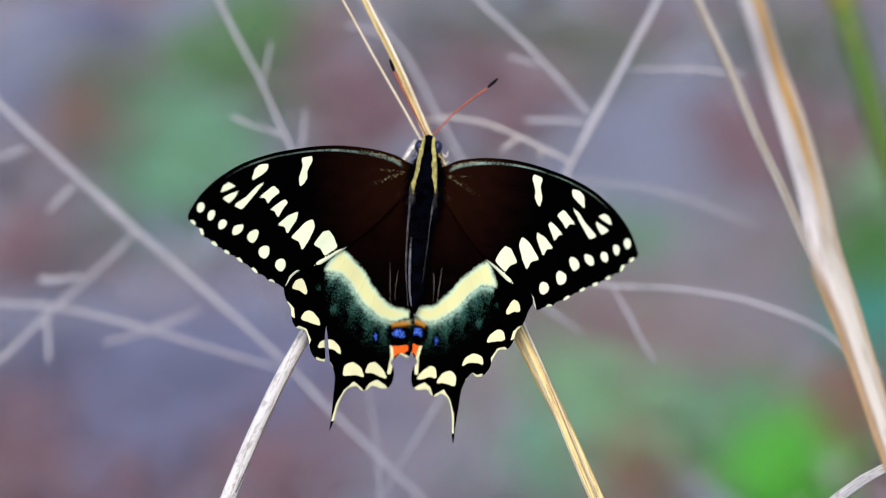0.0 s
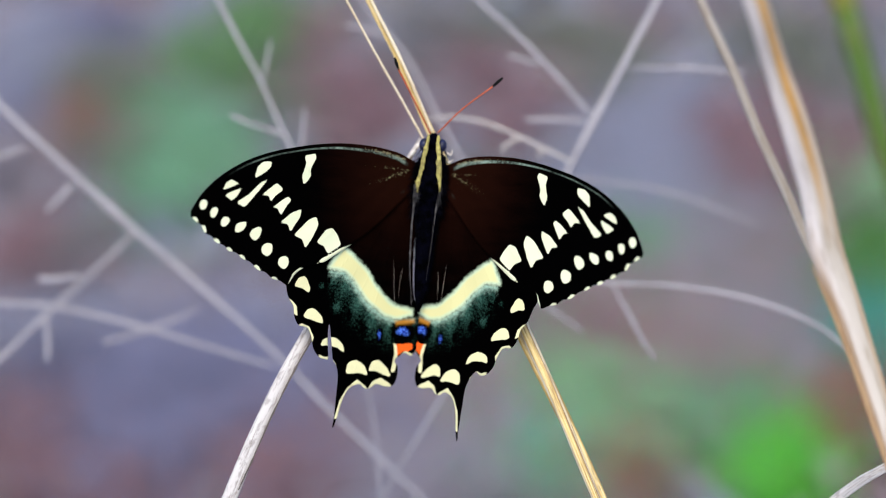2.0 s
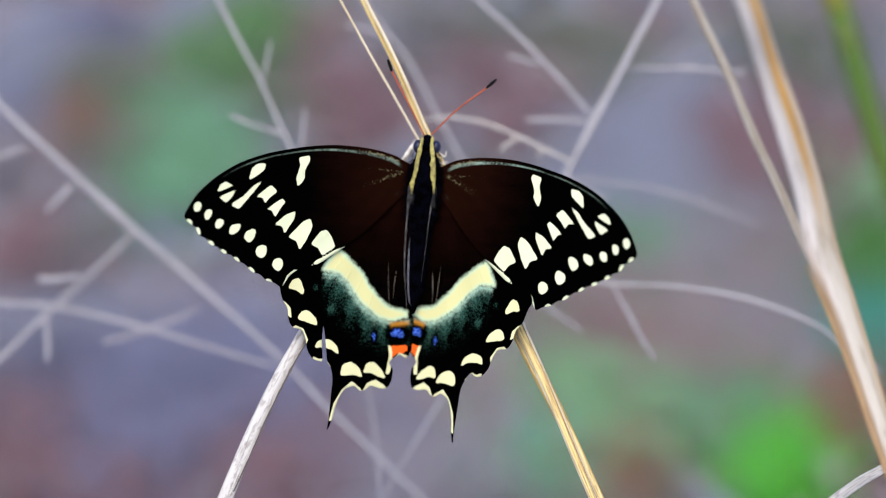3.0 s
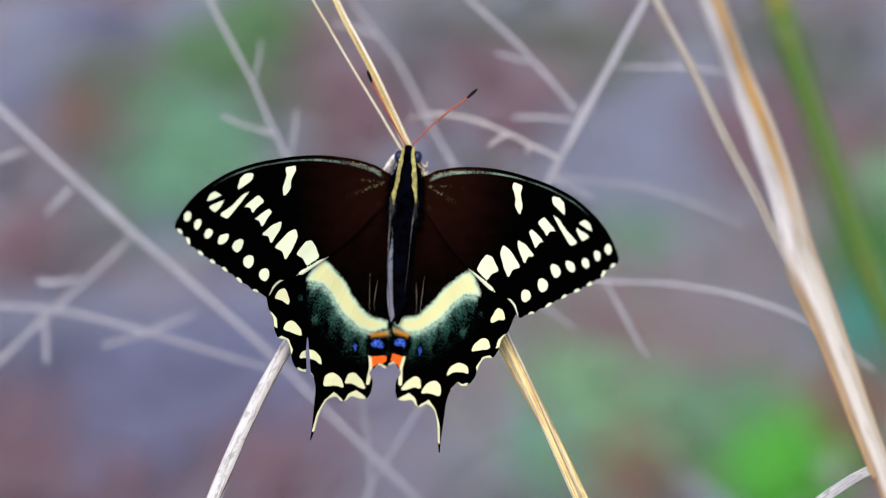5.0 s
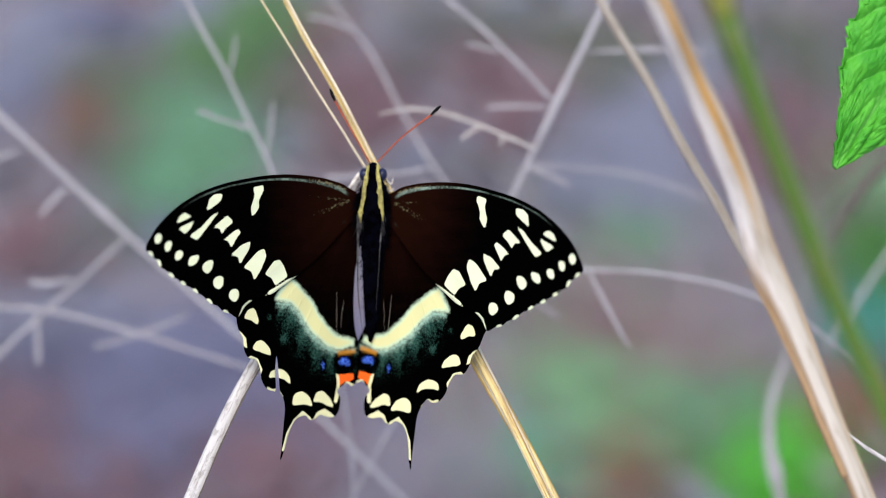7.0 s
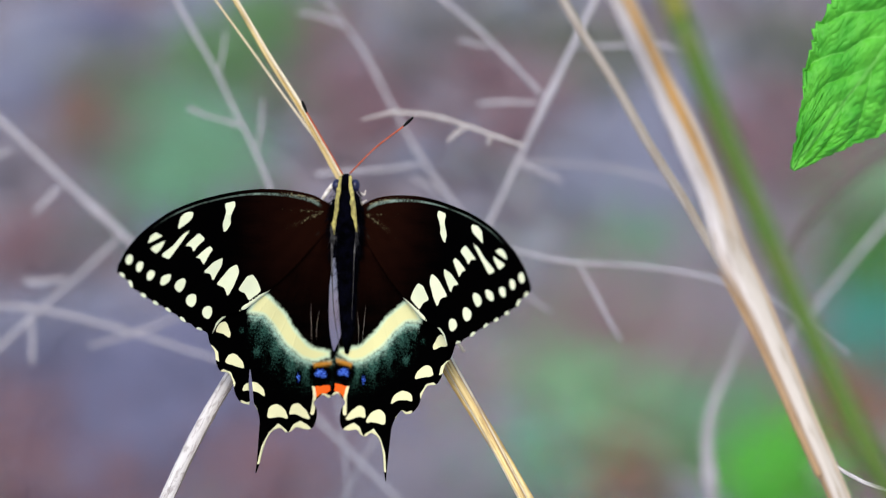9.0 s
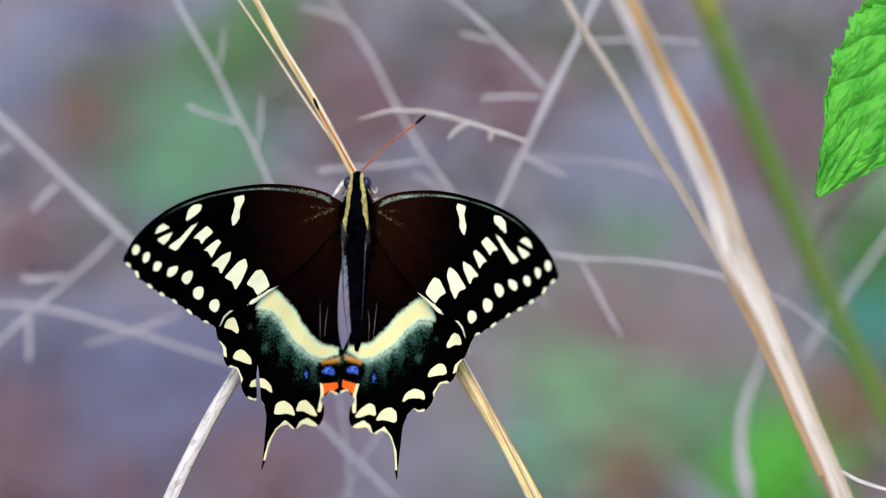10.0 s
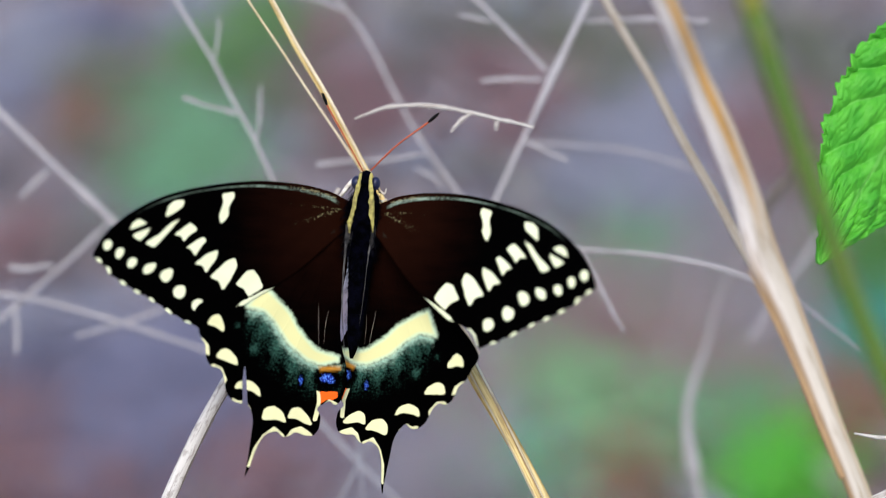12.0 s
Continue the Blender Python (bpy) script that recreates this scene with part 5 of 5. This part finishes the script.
    walk(tall, sway(435, [(0.0, 87.39, -30.55, 0.00), (1.5, 87.86, -30.55, -0.08), (2.5, 87.74, -30.55, -0.08), (4.5, 83.56, -30.61, 2.17), (5.0, 87.06, -30.99, 2.23, 435.4), (5.5, 89.52, -31.35, 2.44, 435.7), (6.0, 91.44, -31.58, 2.36, 436.0), (6.5, 91.87, -31.87, 2.78, 436.2), (7.0, 90.70, -32.54, 4.16, 436.7), (7.5, 91.08, -33.19, 3.58, 437.2), (7.7, 90.37, -33.27, 3.66, 437.2), (9.5, 87.67, -33.88, 5.10, 438.8), (10.0, 88.25, -34.74, 4.81, 442.3), (10.5, 89.42, -35.59, 4.58, 448.4), (11.0, 91.63, -36.42, 4.28, 454.5), (11.3, 88.93, -36.96, 4.36, 457.8), (11.5, 89.15, -37.30, 4.43, 460.1), (12.0, 93.14, -37.61, 3.30, 462.3)]))
    walk(slim, sway(455, [(0.0, 91.41, -31.95, 0.00), (1.5, 91.90, -31.95, -0.08), (2.5, 91.78, -31.95, -0.08), (4.5, 87.37, -32.02, 2.24), (5.0, 90.83, -32.38, 2.30, 455.4), (5.5, 93.20, -32.72, 2.51, 455.7), (6.0, 94.98, -32.95, 2.81, 456.0), (6.5, 95.31, -33.24, 3.22, 456.2), (7.0, 94.01, -33.90, 4.59, 456.7), (7.5, 94.32, -34.54, 4.21, 457.2), (7.7, 93.58, -34.61, 4.29, 457.2), (9.5, 90.69, -35.21, 5.71, 458.8), (10.0, 91.30, -36.06, 5.42, 462.3), (10.5, 92.52, -36.90, 5.20, 468.4), (11.0, 94.83, -37.73, 4.90, 474.5), (11.3, 92.00, -38.26, 4.98, 477.8), (11.5, 92.24, -38.58, 5.05, 480.1), (12.0, 96.41, -38.90, 3.93, 482.3)]))
    walk(fresh, sway(335, [(0.0, 77.75, -5.36, 0.00), (2.5, 77.75, -5.36, -0.32), (4.5, 73.44, -5.44, 3.66), (5.0, 73.25, -5.86, 2.17, 335.4), (5.5, 76.52, -6.28, 2.44, 335.7), (6.0, 78.39, -6.57, 1.78, 335.9), (6.5, 79.56, -6.89, 4.38, 336.2), (7.0, 77.18, -7.62, 4.40, 336.7), (7.5, 75.67, -8.34, 4.43, 337.1), (7.7, 72.62, -8.43, 3.42, 337.2), (9.5, 75.09, -9.06, 6.15, 338.7), (10.0, 79.16, -9.95, 5.95, 342.2), (10.5, 79.34, -10.86, 4.65, 348.3), (11.0, 82.30, -11.76, 4.25, 354.4), (11.3, 81.12, -12.31, 3.64, 357.7), (11.5, 81.11, -12.68, 3.64, 360.0), (12.0, 83.19, -13.03, 2.40, 362.2)]))
    walk(leaf, sway(500, [(0.0, 121.46, 39.45, 0.00), (4.5, 119.35, 38.02, 0.01), (5.5, 118.89, 33.28, 0.15, 500.7), (6.5, 114.66, 27.63, 0.81, 501.1), (7.0, 107.43, 17.49, 4.85, 501.6), (7.5, 101.98, 22.66, 0.84, 502.1), (7.7, 94.13, 19.44, 0.32, 502.1), (8.5, 98.51, 16.24, 1.18, 502.3), (9.5, 101.50, 14.58, 1.20, 503.7), (10.0, 105.84, 8.64, 3.49, 507.1), (10.5, 110.18, 2.16, 6.05, 513.2), (11.0, 112.93, -8.79, 11.88, 519.4), (11.3, 97.13, -12.08, 13.39, 522.7), (11.5, 97.80, -12.67, 13.56, 525.0), (12.0, 106.15, -10.24, 8.09, 527.2)]))
    walk(blade, sway(690, [(0.0, 175.17, -61.57, 0.00, 690.3), (4.5, 170.10, -61.61, 0.02, 690.3), (6.0, 158.48, -62.06, 3.80, 691.3), (6.5, 149.87, -62.28, 3.84, 691.5), (7.0, 120.42, -60.18, 4.20, 692.0), (7.5, 107.75, -62.08, 4.10, 692.5), (7.7, 91.04, -59.06, -1.94, 692.6), (9.5, 108.39, -64.11, 0.37, 694.2), (10.0, 113.40, -63.86, 2.15, 697.6), (10.5, 119.54, -63.59, 2.80, 703.7), (11.0, 105.14, -64.41, 4.63, 709.9), (11.3, 84.22, -64.99, 5.40, 713.2), (11.5, 84.59, -65.25, 5.40, 715.5), (12.0, 95.75, -61.72, 3.47, 717.7)]))
    walk(curl, sway(490, [(0.0, 109.73, -33.08, 0.00), (4.5, 109.03, -33.14, 0.01), (6.5, 109.95, -36.25, -1.91, 491.2), (7.0, 109.14, -45.49, -2.32, 491.7), (7.5, 108.70, -53.01, 1.20, 492.2), (9.5, 105.86, -52.07, 1.68, 493.8), (10.0, 105.19, -53.17, 1.68, 497.3), (10.5, 106.76, -55.04, 3.51, 503.4), (11.0, 111.14, -59.82, 3.81, 509.6), (11.3, 109.11, -54.36, 23.49, 512.9), (11.5, 109.10, -54.42, 24.05, 515.2), (12.0, 113.71, -50.35, 26.33, 517.4)]))
    walk(stub, sway(490, [(0.0, 94.45, -57.26, 0.00), (2.5, 94.45, -57.26, 0.00), (4.5, 94.16, -57.06, -2.28), (5.5, 99.43, -57.97, -1.44, 490.7), (6.5, 104.12, -66.12, -1.01, 491.2), (12.0, 107.88, -71.60, -0.90, 517.5)]))
    walk(butterfly, sway(500, [(0.0, -3.80, 25.08, 0.00), (0.5, -3.52, 25.08, 0.00), (1.0, -2.85, 25.35, -0.34), (1.5, -2.71, 25.49, -0.34), (2.0, -2.71, 25.49, -0.34), (2.5, -3.25, 25.35, -0.17), (4.5, -6.02, 23.36, 0.16), (5.0, -4.96, 22.09, 0.59, 500.4), (5.5, -4.32, 20.13, 1.13, 500.7), (6.0, -4.52, 17.74, 1.38, 500.9), (6.5, -3.88, 16.71, 1.57, 501.2), (7.0, -3.30, 16.04, 1.79, 501.6), (7.5, -3.18, 14.55, 1.82, 502.1), (7.7, -5.77, 12.98, 1.86, 502.1), (9.5, -7.22, 11.89, 1.69, 501.7), (10.0, -4.40, 11.75, 1.34, 505.1), (10.5, -2.52, 11.91, 0.97, 508.2), (11.0, 0.90, 12.10, 0.11, 509.3), (11.3, -0.42, 10.16, -0.07, 509.6), (11.5, 1.92, 9.87, -0.41, 502.8), (12.0, -1.34, 8.15, -0.76, 503.1)], -4.9))
    left = [(0.0, 38.2, -0.0, -0.0), (1.5, 37.3, 0.1, 0.0), (2.5, 37.5, 0.1, 0.0), (4.5, 39.9, -1.0, 0.0), (5.5, 44.3, -1.0, -0.0), (6.5, 46.2, -0.3, 1.1), (7.0, 45.3, -1.2, 0.0), (7.5, 46.7, -0.6, 0.0), (7.7, 42.6, -0.6, -0.0), (9.5, 46.1, 1.1, 0.9), (10.0, 43.7, -0.3, -0.0), (10.5, 37.4, 0.9, 0.8), (11, 31.1, 1.9, 0.2), (11.3, 32.5, 0.7, -0.8), (11.5, 31.0, 0.8, -0.9), (12, 32.6, 0.4, -0.4)]
    right = [(0.0, 44.4, 0.6, -0.0), (1.5, 44.1, 0.8, 0.0), (2.5, 44.2, 0.6, -0.0), (4.5, 43.9, 1.2, -0.0), (5.5, 45.0, 1.5, -0.0), (6.5, 48.4, 0.8, 1.5), (7.0, 44.0, 2.6, 0.0), (7.5, 46.6, 2.2, -0.0), (7.7, 52.3, 1.3, 0.0), (9.5, 48.6, 1.5, 3.3), (10.0, 46.5, 3.5, -0.0), (10.5, 51.8, 1.3, 2.9), (11, 47.9, 1.1, 0.7), (11.3, 40.8, 1.2, 0.7), (11.5, 32.2, 0.8, -2.4), (12, 37.6, 4.1, -7.9)]
    for (fw, hw), rows, sign in zip(WINGS, (left, right), (1, -1)):
        walk(fw, [(t, pose(*fw.location, 0, sign * a, 0) @ pose(0, 0, 0, 0, 0, b) @ pose(0, 0, 0, c, 0, 0)) for t, a, b, c in rows])
    left = [(0.0, 38.0, 0.0, -0.0), (1.5, 37.5, 0.1, -0.0), (2.5, 36.2, 0.2, 0.0), (4.5, 39.8, -0.9, -0.1), (5.5, 43.4, -1.1, -0.1), (6.5, 44.7, -1.4, -0.1), (7.5, 45.0, -1.0, -0.0), (7.7, 35.9, -0.7, 0.1), (9.5, 45.1, -0.7, -1.0), (10.0, 42.8, -0.8, -0.1), (10.5, 37.8, -0.9, -0.0), (11.0, 30.6, 0.2, 0.1), (11.3, 32.9, -1.3, 0.1), (11.5, 31.4, -1.3, 0.7), (12, 33.0, -2.1, -1.2)]
    right = [(0.0, 45.4, 0.3, -0.1), (1.5, 45.3, 0.5, -0.0), (2.5, 45.2, 0.3, 0.0), (4.5, 44.4, 1.2, -0.0), (5.5, 42.8, 1.2, -0.2), (6.5, 41.5, 1.3, -0.2), (7.5, 40.2, 1.3, -0.2), (7.7, 46.1, 1.0, -0.4), (9.5, 40.1, 2.5, 0.0), (10.0, 39.5, 2.2, 0.0), (10.5, 44.4, 2.2, -0.4), (11.0, 45.9, 1.8, -0.4), (11.3, 41.2, 2.2, 0.0), (11.5, 32.0, 0.2, 0.9), (12, 36.0, -3.4, 2.5)]
    for (fw, hw), rows, sign in zip(WINGS, (left, right), (1, -1)):
        walk(hw, [(t, pose(*hw.location, 0, sign * a, 0) @ pose(0, 0, 0, 0, 0, b) @ pose(0, 0, 0, c, 0, 0)) for t, a, b, c in rows])
    for ob, rows in zip(FEELERS, (((0, 0), (5.5, 1), (9.5, 2), (12, 3)), ((0, 0), (9.5, -1), (12, 0)))):
        walk(ob, [(t, pose(*ob.location, 0, 0, a)) for t, a in rows])
    walk(TRUNK, [(t, pose(0, 0, 0, 0, 0, a)) for t, a in ((0, 0), (4.5, 0.2), (5.5, 1.2), (6.5, 1.8), (7.5, 2.8), (9.5, 3.6), (10.5, 3.0), (11, 1.5), (12, 1.2))])


motions()
